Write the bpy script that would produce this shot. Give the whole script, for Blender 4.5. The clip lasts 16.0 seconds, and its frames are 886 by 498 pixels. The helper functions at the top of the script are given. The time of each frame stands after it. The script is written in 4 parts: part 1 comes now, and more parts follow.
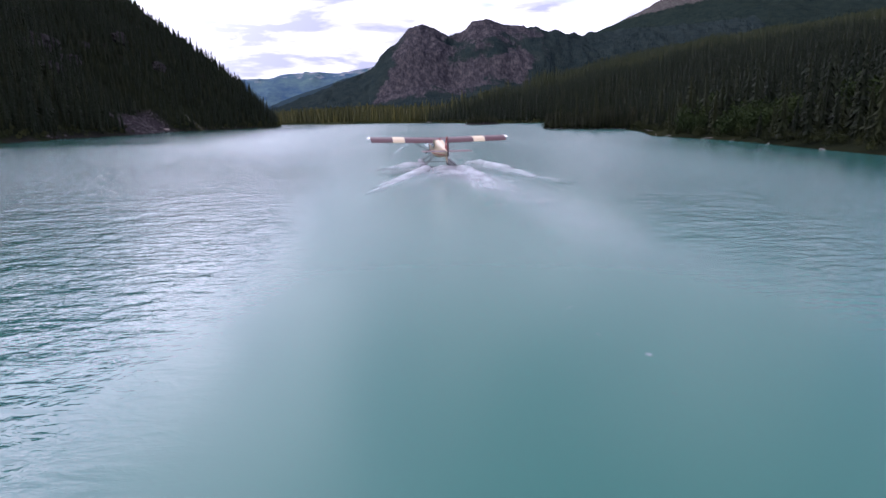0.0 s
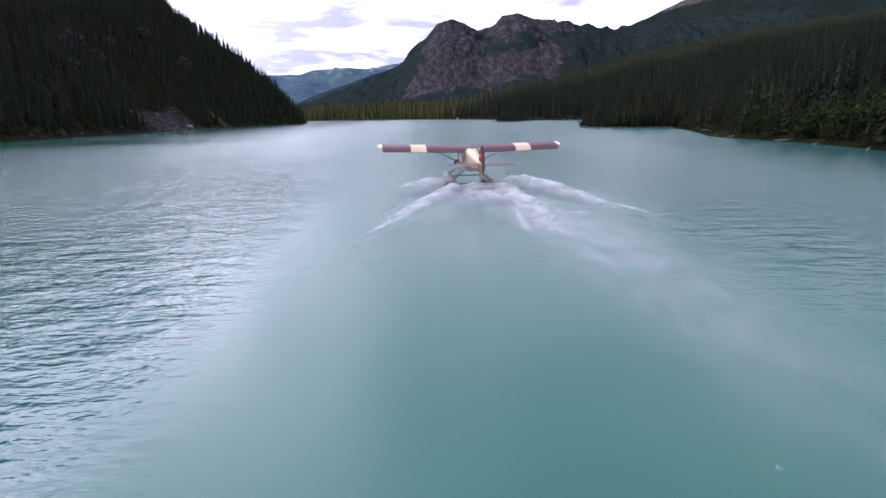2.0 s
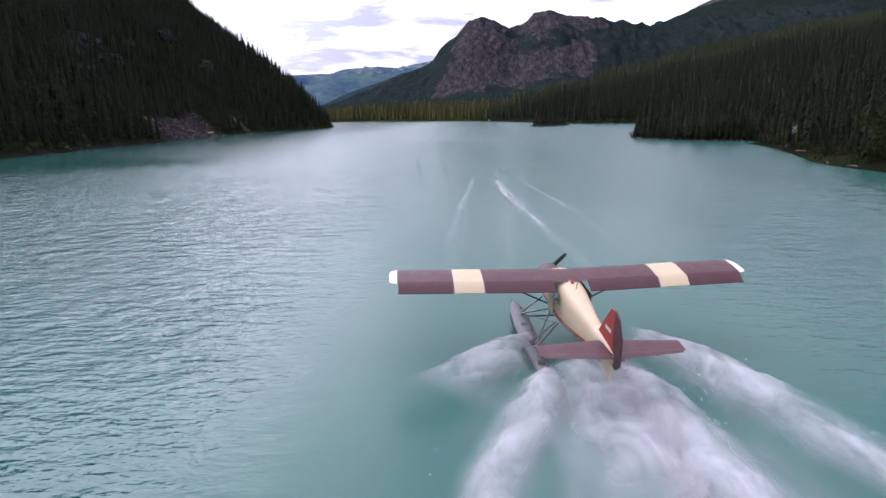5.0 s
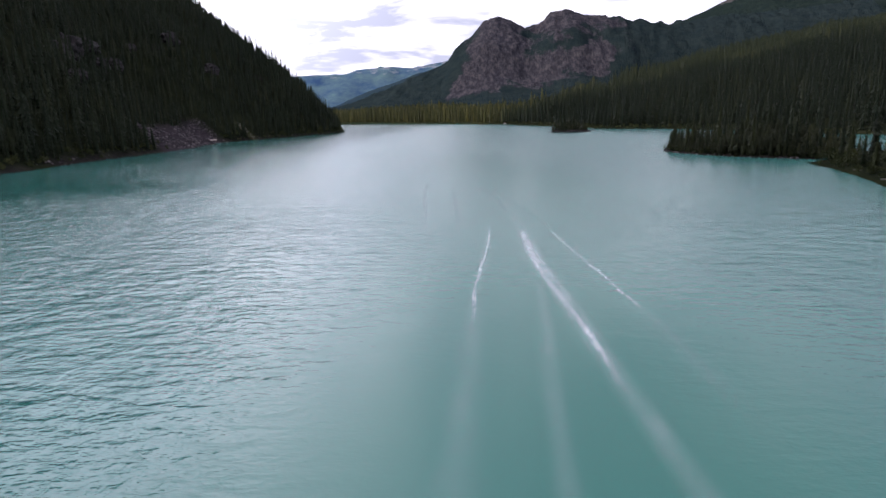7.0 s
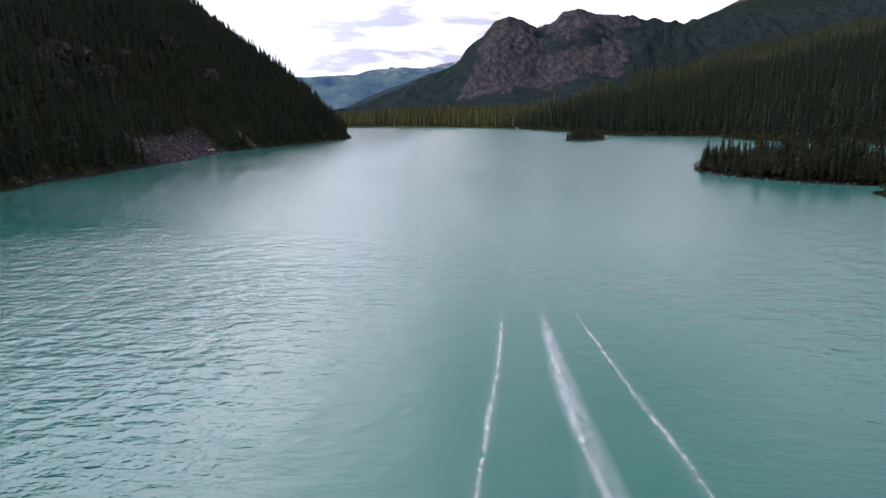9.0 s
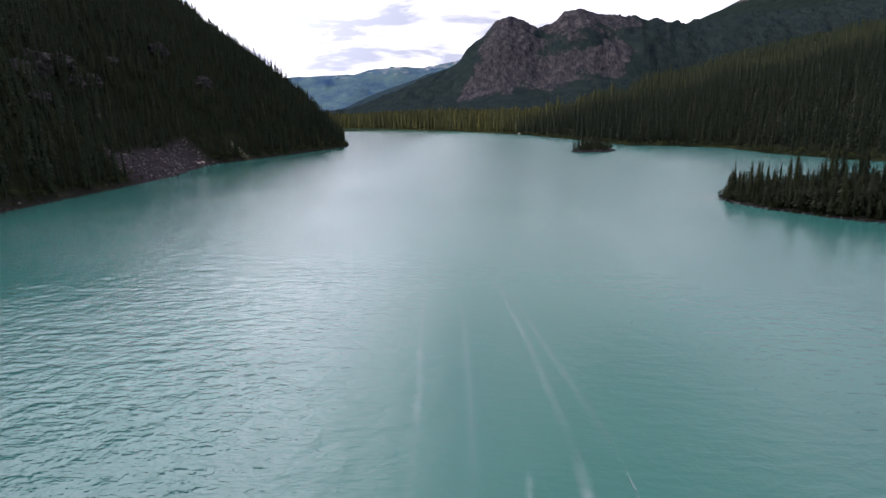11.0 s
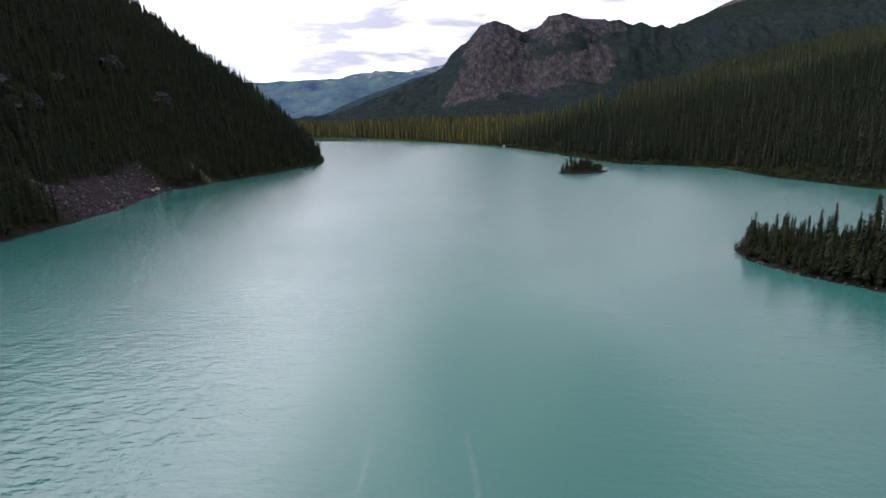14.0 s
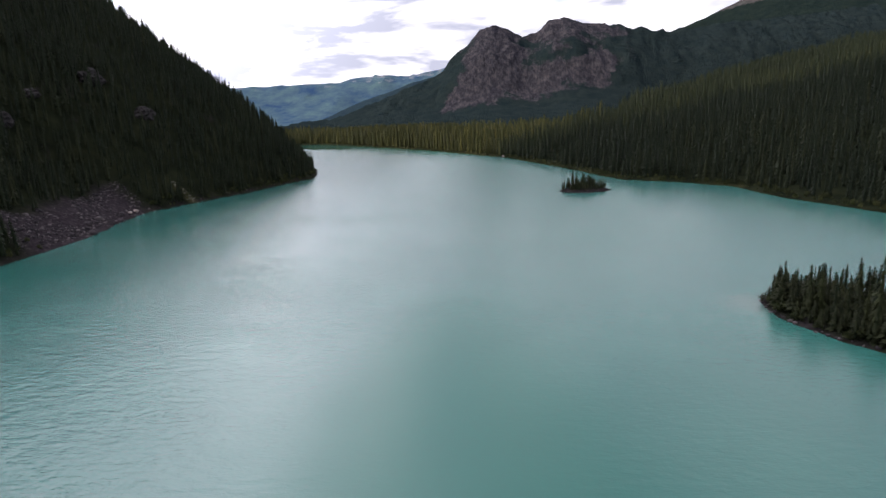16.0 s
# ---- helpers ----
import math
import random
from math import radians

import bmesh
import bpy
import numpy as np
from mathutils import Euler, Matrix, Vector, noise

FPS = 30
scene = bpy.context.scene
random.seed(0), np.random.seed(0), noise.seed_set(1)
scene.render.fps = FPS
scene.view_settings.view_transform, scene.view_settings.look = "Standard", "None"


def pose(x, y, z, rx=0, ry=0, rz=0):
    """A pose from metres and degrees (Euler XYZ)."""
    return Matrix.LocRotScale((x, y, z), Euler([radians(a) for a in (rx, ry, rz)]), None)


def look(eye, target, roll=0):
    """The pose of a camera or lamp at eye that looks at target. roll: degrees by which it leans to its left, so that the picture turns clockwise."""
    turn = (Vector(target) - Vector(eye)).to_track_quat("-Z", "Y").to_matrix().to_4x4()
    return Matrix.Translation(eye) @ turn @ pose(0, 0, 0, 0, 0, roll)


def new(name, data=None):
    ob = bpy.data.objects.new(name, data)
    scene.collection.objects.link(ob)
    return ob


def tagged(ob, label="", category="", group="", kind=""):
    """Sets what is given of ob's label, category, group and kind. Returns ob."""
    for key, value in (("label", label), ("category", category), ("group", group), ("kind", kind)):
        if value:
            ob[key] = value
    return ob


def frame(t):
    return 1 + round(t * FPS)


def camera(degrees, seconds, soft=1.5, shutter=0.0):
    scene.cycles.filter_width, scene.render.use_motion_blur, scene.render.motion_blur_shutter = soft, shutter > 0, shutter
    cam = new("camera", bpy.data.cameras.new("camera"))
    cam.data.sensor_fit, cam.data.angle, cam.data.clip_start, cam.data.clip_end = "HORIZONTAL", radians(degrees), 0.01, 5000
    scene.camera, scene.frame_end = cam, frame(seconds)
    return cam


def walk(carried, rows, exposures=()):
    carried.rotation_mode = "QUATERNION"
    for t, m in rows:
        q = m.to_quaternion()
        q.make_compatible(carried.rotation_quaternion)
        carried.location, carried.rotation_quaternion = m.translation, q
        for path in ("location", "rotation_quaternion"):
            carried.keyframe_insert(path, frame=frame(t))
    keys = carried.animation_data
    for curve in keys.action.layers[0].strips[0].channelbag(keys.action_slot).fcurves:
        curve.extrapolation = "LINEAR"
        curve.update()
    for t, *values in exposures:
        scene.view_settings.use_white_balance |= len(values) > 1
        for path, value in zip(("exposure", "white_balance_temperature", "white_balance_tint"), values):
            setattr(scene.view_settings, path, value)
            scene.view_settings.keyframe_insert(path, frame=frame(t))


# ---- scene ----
cam = camera(73.7, 16.0)
PATH = [
    (0, (0.811, 5.379, 5.135), (0.909, 7.329, 4.703), -1.2),
    (1, (1.015, 12.332, 5.437), (1.063, 14.283, 4.998), -1.2),
    (2, (1.209, 19.629, 5.632), (1.215, 21.58, 5.188), -1.2),
    (3, (0.725, 27.414, 6.597), (0.693, 29.364, 6.151), -1.2),
    (4, (0.155, 34.85, 7.961), (0.092, 36.798, 7.514), -1.3),
    (6.5, (-0.682, 58.755, 12.456), (-0.809, 60.7, 12.007), -1.5),
    (7, (-0.515, 63.698, 13.241), (-0.654, 65.643, 12.793), -1.5),
    (7.5, (-0.393, 68.667, 14.222), (-0.544, 70.61, 13.774), -1.5),
    (8, (-0.255, 73.594, 15.201), (-0.418, 75.536, 14.754), -1.6),
    (8.5, (-0.163, 78.222, 16.213), (-0.338, 80.164, 15.766), -1.6),
    (11, (-1.875, 97.907, 23.459), (-2.051, 99.848, 23.008), -1.6),
    (11.5, (-1.679, 102.429, 24.522), (-1.827, 104.372, 24.073), -1.6),
    (12, (-1.334, 107.144, 25.679), (-1.465, 109.088, 25.231), -1.7),
    (12.5, (-0.812, 111.779, 26.881), (-0.942, 113.724, 26.434), -1.7),
    (13, (-0.446, 116.318, 28.231), (-0.575, 118.264, 27.786), -1.7),
    (13.5, (-0.044, 120.737, 29.786), (-0.176, 122.683, 29.342), -1.8),
    (14, (0.07, 124.666, 31.494), (-0.062, 126.612, 31.051), -1.8),
    (14.5, (0.364, 128.65, 33.135), (0.236, 130.596, 32.694), -1.8),
    (15, (0.984, 133.137, 34.649), (0.859, 135.084, 34.21), -1.9),
    (15.5, (1.424, 137.51, 36.131), (1.295, 139.457, 35.695), -2.0),
    (16, (1.781, 141.695, 37.452), (1.648, 143.643, 37.019), -1.9),
]
walk(cam, [(t, look(eye, target, roll)) for t, eye, target, roll in PATH],
     exposures=[(0, -0.42, 6000, 19), (4, -0.41, 6200, 16), (7.5, -0.43, 6400, 12), (11, -0.44, 6500, 9), (16, -0.48, 6700, 8)])

# ---- world and sun ----
SUN_DIR = Vector((-0.82, -0.30, 0.41)).normalized()   # towards the sun, over the western hills
THIN_CLOUD = Vector((-0.66, 0.40, 0.64)).normalized()  # where the overcast is thinnest
SUN_EL = math.asin(SUN_DIR.z)
world = bpy.data.worlds.new("sky")
scene.world = world
world.use_nodes = True
wt = world.node_tree
wt.nodes.clear()


def wnode(kind, **sets):
    n = wt.nodes.new(kind)
    for k, v in sets.items():
        n.inputs[k].default_value = v
    return n


w_out = wnode("ShaderNodeOutputWorld")
w_bg = wnode("ShaderNodeBackground", Strength=1.0)
w_sky = wt.nodes.new("ShaderNodeTexSky")
w_sky.sky_type, w_sky.sun_disc = "NISHITA", False
w_sky.sun_elevation, w_sky.sun_rotation = SUN_EL, math.atan2(SUN_DIR.x, SUN_DIR.y)
w_sky.air_density, w_sky.dust_density, w_sky.ozone_density = 1.0, 1.5, 1.5
w_dim = wt.nodes.new("ShaderNodeVectorMath")
w_dim.operation = "SCALE"
w_dim.inputs["Scale"].default_value = 0.11
w_co = wt.nodes.new("ShaderNodeTexCoord")
w_map = wnode("ShaderNodeMapping", Scale=(1.0, 1.0, 4.2), Location=(0.35, 0.1, 0.0))
w_n = wnode("ShaderNodeTexNoise", Scale=3.4, Detail=7.0, Roughness=0.55, Distortion=0.35)
w_ramp = wt.nodes.new("ShaderNodeValToRGB")
w_ramp.color_ramp.elements[0].position, w_ramp.color_ramp.elements[0].color = 0.30, (0, 0, 0, 1)
w_ramp.color_ramp.elements[1].position, w_ramp.color_ramp.elements[1].color = 0.42, (1, 1, 1, 1)
# cloud tone: grey-violet bases and white tops
w_map2 = wnode("ShaderNodeMapping", Scale=(1.0, 1.0, 4.6), Location=(0.9, 0.4, 0.3))
w_n2 = wnode("ShaderNodeTexNoise", Scale=6.4, Detail=6.0, Roughness=0.55, Distortion=0.3)
w_tone = wt.nodes.new("ShaderNodeValToRGB")
w_tone.color_ramp.elements[0].position, w_tone.color_ramp.elements[0].color = 0.385, (0.42, 0.43, 0.56, 1)
w_tone.color_ramp.elements[1].position, w_tone.color_ramp.elements[1].color = 0.55, (1.0, 0.97, 1.08, 1)
w_mix = wt.nodes.new("ShaderNodeMix")
w_mix.data_type = "RGBA"
wl = wt.links.new
wl(w_co.outputs["Generated"], w_map.inputs["Vector"])
wl(w_map.outputs["Vector"], w_n.inputs["Vector"])
# the cloud breaks up towards the east
w_sep_east = wt.nodes.new("ShaderNodeSeparateXYZ")
w_east = wt.nodes.new("ShaderNodeMapRange")
w_east.interpolation_type = "SMOOTHSTEP"
w_east.inputs["From Min"].default_value, w_east.inputs["From Max"].default_value = 0.38, 0.75
w_east.inputs["To Min"].default_value, w_east.inputs["To Max"].default_value = 0.0, 0.13
w_thin = wt.nodes.new("ShaderNodeMath")
w_thin.operation = "SUBTRACT"
wl(w_co.outputs["Generated"], w_sep_east.inputs[0])
wl(w_sep_east.outputs["X"], w_east.inputs["Value"])
wl(w_n.outputs["Fac"], w_thin.inputs[0])
wl(w_east.outputs["Result"], w_thin.inputs[1])
wl(w_thin.outputs["Value"], w_ramp.inputs["Fac"])
wl(w_co.outputs["Generated"], w_map2.inputs["Vector"])
wl(w_map2.outputs["Vector"], w_n2.inputs["Vector"])
wl(w_n2.outputs["Fac"], w_tone.inputs["Fac"])
wl(w_sky.outputs["Color"], w_dim.inputs[0])
wl(w_ramp.outputs["Color"], w_mix.inputs["Factor"])
wl(w_dim.outputs["Vector"], w_mix.inputs["A"])
wl(w_tone.outputs["Color"], w_mix.inputs["B"])
# the cloud is brightest where it is thin
w_dot = wt.nodes.new("ShaderNodeVectorMath")
w_dot.operation = "DOT_PRODUCT"
w_dot.inputs[1].default_value = THIN_CLOUD
w_glow = wt.nodes.new("ShaderNodeMapRange")
w_glow.interpolation_type = "SMOOTHERSTEP"
w_glow.inputs["From Min"].default_value, w_glow.inputs["From Max"].default_value = 0.50, 1.0
w_glow.inputs["To Min"].default_value, w_glow.inputs["To Max"].default_value = 1.42, 5.0
# an overcast sky brightens towards the zenith
w_sep = wt.nodes.new("ShaderNodeSeparateXYZ")
w_up = wt.nodes.new("ShaderNodeMapRange")
w_up.inputs["From Min"].default_value, w_up.inputs["From Max"].default_value = 0.08, 0.75
w_up.inputs["To Min"].default_value, w_up.inputs["To Max"].default_value = 1.50, 1.36
w_both = wt.nodes.new("ShaderNodeMath")
w_both.operation = "MULTIPLY"
w_lit = wt.nodes.new("ShaderNodeVectorMath")
w_lit.operation = "SCALE"
wl(w_co.outputs["Generated"], w_dot.inputs[0])
wl(w_dot.outputs["Value"], w_glow.inputs["Value"])
wl(w_mix.outputs["Result"], w_lit.inputs[0])
wl(w_co.outputs["Generated"], w_sep.inputs[0])
wl(w_sep.outputs["Z"], w_up.inputs["Value"])
wl(w_glow.outputs["Result"], w_both.inputs[0])
wl(w_up.outputs["Result"], w_both.inputs[1])
wl(w_both.outputs["Value"], w_lit.inputs["Scale"])
wl(w_lit.outputs["Vector"], w_bg.inputs["Color"])
wl(w_bg.outputs["Background"], w_out.inputs["Surface"])

sun_data = bpy.data.lights.new("sun", "SUN")
sun_data.energy, sun_data.angle, sun_data.color = 6.2, radians(1.0), (1.0, 0.85, 0.60)
sun = new("sun", sun_data)
sun.matrix_world = look(SUN_DIR * 3000, (0, 0, 0))


# ---- materials ----
class Nodes:
    """A small builder for one material's nodes."""

    def __init__(self, name):
        self.m = bpy.data.materials.new(name)
        self.m.use_nodes = True
        self.t = self.m.node_tree
        self.t.nodes.clear()
        self.out = self.t.nodes.new("ShaderNodeOutputMaterial")
        self.p = self.t.nodes.new("ShaderNodeBsdfPrincipled")
        self.to(self.p.outputs[0], self.out.inputs["Surface"])
        self.co = self.t.nodes.new("ShaderNodeTexCoord").outputs["Object"]
        self.pos = self.t.nodes.new("ShaderNodeNewGeometry")

    def to(self, a, b):
        if hasattr(a, "is_output"):
            self.t.links.new(a, b)
        else:
            b.default_value = a
        return b

    def noise(self, scale, detail=4.0, rough=0.55, vec=None, stretch=None, dist=0.0):
        v = vec or self.pos.outputs["Position"]
        if stretch:
            mp = self.t.nodes.new("ShaderNodeMapping")
            mp.inputs["Scale"].default_value = stretch[:3]
            if len(stretch) > 3:
                mp.inputs["Rotation"].default_value = (0, 0, stretch[3])
            self.to(v, mp.inputs["Vector"])
            v = mp.outputs["Vector"]
        n = self.t.nodes.new("ShaderNodeTexNoise")
        n.inputs["Scale"].default_value, n.inputs["Detail"].default_value = scale, detail
        n.inputs["Roughness"].default_value, n.inputs["Distortion"].default_value = rough, dist
        self.to(v, n.inputs["Vector"])
        return n.outputs["Fac"]

    def ramp(self, fac, *stops):
        n = self.t.nodes.new("ShaderNodeValToRGB")
        e = n.color_ramp.elements
        while len(e) < len(stops):
            e.new(0.5)
        for el, (p, c) in zip(e, stops):
            el.position = p
            el.color = (c, c, c, 1) if isinstance(c, (int, float)) else (*c, 1)
        self.to(fac, n.inputs["Fac"])
        return n.outputs["Color"]

    def mix(self, fac, a, b, blend="MIX"):
        n = self.t.nodes.new("ShaderNodeMix")
        n.data_type, n.blend_type = "RGBA", blend
        self.to(fac, n.inputs["Factor"])
        for v, k in ((a, "A"), (b, "B")):
            self.to((*v, 1) if isinstance(v, tuple) else v, n.inputs[k])
        return n.outputs["Result"]

    def math(self, op, a, b=0.0, clamp=False):
        n = self.t.nodes.new("ShaderNodeMath")
        n.operation, n.use_clamp = op, clamp
        self.to(a, n.inputs[0]), self.to(b, n.inputs[1])
        return n.outputs[0]

    def attr(self, name):
        n = self.t.nodes.new("ShaderNodeAttribute")
        n.attribute_name = name
        return n.outputs["Fac"]

    def island(self):
        return self.pos.outputs["Random Per Island"]

    def object_random(self):
        return self.t.nodes.new("ShaderNodeObjectInfo").outputs["Random"]

    def bump(self, height, strength, distance, after=None):
        n = self.t.nodes.new("ShaderNodeBump")
        self.to(height, n.inputs["Height"]), self.to(strength, n.inputs["Strength"])
        n.inputs["Distance"].default_value = distance
        if after:
            self.to(after, n.inputs["Normal"])
        return n.outputs["Normal"]

    def done(self, color, rough=0.6, normal=None, metal=0.0, **more):
        self.to((*color, 1) if isinstance(color, tuple) else color, self.p.inputs["Base Color"])
        self.to(rough, self.p.inputs["Roughness"])
        self.p.inputs["Metallic"].default_value = metal
        if normal:
            self.to(normal, self.p.inputs["Normal"])
        for k, v in more.items():
            self.p.inputs[k.replace("_", " ")].default_value = v
        return self.m


def water_material():
    n = Nodes("glacial_water")
    calm = n.attr("calm")
    shallow = n.attr("shallow")
    patch = n.noise(0.035, 3, 0.5)
    calm_soft = n.math("ADD", calm, n.math("MULTIPLY", n.math("SUBTRACT", n.noise(0.25, 4), 0.5), n.math("MULTIPLY", calm, 0.15)), True)
    base = n.mix(n.ramp(patch, (0.35, 0.0), (0.7, 1.0)), (0.022, 0.103, 0.089), (0.027, 0.117, 0.100))
    base = n.mix(calm_soft, base, (0.022, 0.110, 0.088))
    # fresh bubbles turn the wake milky
    base = n.mix(n.attr("churn"), base, (0.042, 0.150, 0.126))
    base = n.mix(shallow, base, (0.038, 0.150, 0.122))
    base = n.mix(n.attr("sand"), base, (0.070, 0.125, 0.110))
    wind = n.ramp(n.noise(0.018, 3, 0.6, stretch=(0.6, 1.4, 1)), (0.3, 0.55), (0.72, 1.0))
    # ripples run across the lake; the wake lies smooth
    swell = n.noise(0.85, 3, 0.5, stretch=(0.62, 1.3, 1, 0.10), dist=0.15)
    ripple = n.noise(2.1, 4, 0.6, stretch=(0.55, 1.3, 1, -0.08), dist=0.1)
    fine = n.noise(5.0, 3, 0.5, stretch=(0.6, 1.2, 1, 0.2))
    live = n.math("MULTIPLY", n.math("MULTIPLY", n.math("SUBTRACT", 1.0, n.math("MULTIPLY", calm_soft, 0.97)), wind), n.attr("breeze"))
    far = n.attr("far")
    small = n.math("MULTIPLY", live, n.math("SUBTRACT", 1.0, n.math("MULTIPLY", far, 0.65)))
    broad = n.math("MULTIPLY", live, n.math("ADD", 0.5, n.math("MULTIPLY", far, 0.4)))
    b = n.bump(n.noise(0.32, 4, 0.6, stretch=(0.9, 1.0, 1, 0.05), dist=0.3), broad, 0.75)
    b = n.bump(n.noise(0.48, 3, 0.55, stretch=(0.60, 1.4, 1, 0.06), dist=0.3), broad, 0.50, b)
    b = n.bump(swell, n.math("MULTIPLY", live, 0.9), 0.32, b)
    # wavelets with narrow crests
    crest = n.math("SUBTRACT", 1.0, n.math("ABSOLUTE", n.math("SUBTRACT", n.math("MULTIPLY", n.noise(1.15, 3, 0.55, stretch=(0.75, 1.25, 1, 0.05), dist=0.5), 2.0), 1.0)))
    b = n.bump(crest, small, 0.13, b)
    b = n.bump(ripple, small, 0.16, b)
    b = n.bump(fine, n.math("MULTIPLY", small, 0.4), 0.025, b)
    rough = n.math("ADD", n.attr("chop"), n.math("MULTIPLY", calm_soft, n.math("SUBTRACT", 0.25, n.attr("chop"))))
    # the churned wake is full of bubbles and mirrors less
    n.to(n.ramp(calm_soft, (0.0, 0.5), (0.35, 0.32), (0.9, 0.24)), n.p.inputs["Specular IOR Level"])
    return n.done(base, rough, b, IOR=1.50)


def ground_material():
    n = Nodes("forest_ground")
    soil = n.ramp(n.noise(0.12, 6, 0.65), (0.3, (0.007, 0.009, 0.006)), (0.5, (0.013, 0.016, 0.009)), (0.72, (0.024, 0.026, 0.014)))
    stone = n.ramp(n.noise(0.6, 8, 0.7), (0.28, (0.014, 0.0115, 0.014)), (0.5, (0.028, 0.023, 0.0265)), (0.72, (0.060, 0.050, 0.053)))
    grass = n.ramp(n.noise(0.5, 6, 0.65), (0.3, (0.035, 0.038, 0.017)), (0.7, (0.078, 0.072, 0.032)))
    crag = n.ramp(n.noise(0.09, 7, 0.7, stretch=(1, 1, 0.45)), (0.56, 0.0), (0.66, 1.0))
    c = n.mix(n.math("MULTIPLY", crag, n.attr("steep")), soil, n.mix(0.45, stone, soil))
    c = n.mix(n.attr("grass"), c, grass)
    c = n.mix(n.attr("talus"), c, stone)
    return n.done(c, 0.95, n.bump(n.noise(0.8, 8, 0.7), 0.8, 0.8), Specular_IOR_Level=0.0)


def mountain_material(name, rock_a, rock_b, rock_c, wood_a, wood_b, grain=0.03):
    n = Nodes(name)
    wood = n.ramp(n.noise(grain, 8, 0.72), (0.34, wood_a), (0.64, wood_b))
    streak = n.math("ADD", n.math("MULTIPLY", n.noise(0.045, 9, 0.74, stretch=(1.3, 0.6, 0.8, 0.2), dist=0.25), 0.62),
                    n.math("MULTIPLY", n.noise(0.11, 8, 0.72, stretch=(1.7, 0.4, 0.42, 0.35), dist=0.6), 0.38))
    rock = n.ramp(streak, (0.36, rock_a), (0.49, rock_b), (0.63, rock_c))
    mask = n.math("ADD", n.attr("rock"), n.math("MULTIPLY", n.math("SUBTRACT", n.noise(0.016, 9, 0.74, stretch=(1, 0.7, 0.9)), 0.5), 2.3))
    c = n.mix(n.ramp(mask, (0.42, 0.0), (0.58, 1.0)), wood, rock)
    h = n.math("ADD", n.noise(0.05, 10, 0.75, dist=0.5), n.math("MULTIPLY", n.noise(0.20, 4, 0.7), 0.35))
    return n.done(c, 0.95, n.bump(h, 1.0, 20.0), Specular_IOR_Level=0.0)


def needle_material(name, dark, mid, light, per_object=False):
    n = Nodes(name)
    r = n.object_random() if per_object else n.attr("tone")
    c = n.ramp(r, (0.0, dark), (0.55, mid), (1.0, light))
    c = n.mix(n.ramp(n.noise(1.3, 4, 0.7), (0.35, 0.0), (0.75, 0.6)), c, light)
    return n.done(c, 0.75, n.bump(n.noise(6.0, 3, 0.7), 0.6, 0.12), Specular_IOR_Level=0.08)


def bark_material():
    n = Nodes("grey_bark")
    c = n.ramp(n.noise(5, 5, 0.7, stretch=(1, 1, 0.2)), (0.3, (0.035, 0.027, 0.022)), (0.7, (0.12, 0.10, 0.085)))
    return n.done(c, 0.9, n.bump(n.noise(9, 4, 0.7, stretch=(1, 1, 0.2)), 0.7, 0.03))


def paint_material(name, color, worn, rough=0.38, scale=1.6):
    n = Nodes(name)
    c = n.mix(n.ramp(n.noise(scale, 6, 0.7, vec=n.co), (0.48, 0.0), (0.78, 0.75)), color, worn)
    return n.done(c, n.ramp(n.noise(3, 4, 0.6, vec=n.co), (0.3, rough), (0.8, rough + 0.2)), n.bump(n.noise(14, 3, 0.5, vec=n.co), 0.08, 0.01))


def metal_material(name, color, rough):
    n = Nodes(name)
    c = n.mix(n.ramp(n.noise(2.5, 6, 0.7, vec=n.co), (0.45, 0.0), (0.8, 0.7)), color, tuple(v * 0.6 for v in color))
    return n.done(c, n.ramp(n.noise(5, 4, 0.6, vec=n.co), (0.3, rough), (0.8, rough + 0.25)), n.bump(n.noise(20, 3, vec=n.co), 0.1, 0.01), 0.7)


def foam_material():
    n = Nodes("wake_foam")
    edge = n.attr("strength")
    lace = n.noise(2.4, 6, 0.72, stretch=(1.5, 0.5, 1), dist=0.8)
    body = n.math("ADD", n.math("MULTIPLY", lace, 1.25), n.math("SUBTRACT", edge, 1.12))
    cover = n.ramp(body, (0.0, 0.0), (0.30, 0.30), (0.70, 0.85))
    n.done((0.80, 0.84, 0.86), 0.8, n.bump(n.noise(5, 4, 0.7), 0.6, 0.06))
    clear = n.t.nodes.new("ShaderNodeBsdfTransparent")
    mixer = n.t.nodes.new("ShaderNodeMixShader")
    n.to(cover, mixer.inputs[0])
    n.to(clear.outputs[0], mixer.inputs[1]), n.to(n.p.outputs[0], mixer.inputs[2])
    n.to(mixer.outputs[0], n.out.inputs["Surface"])
    return n.m


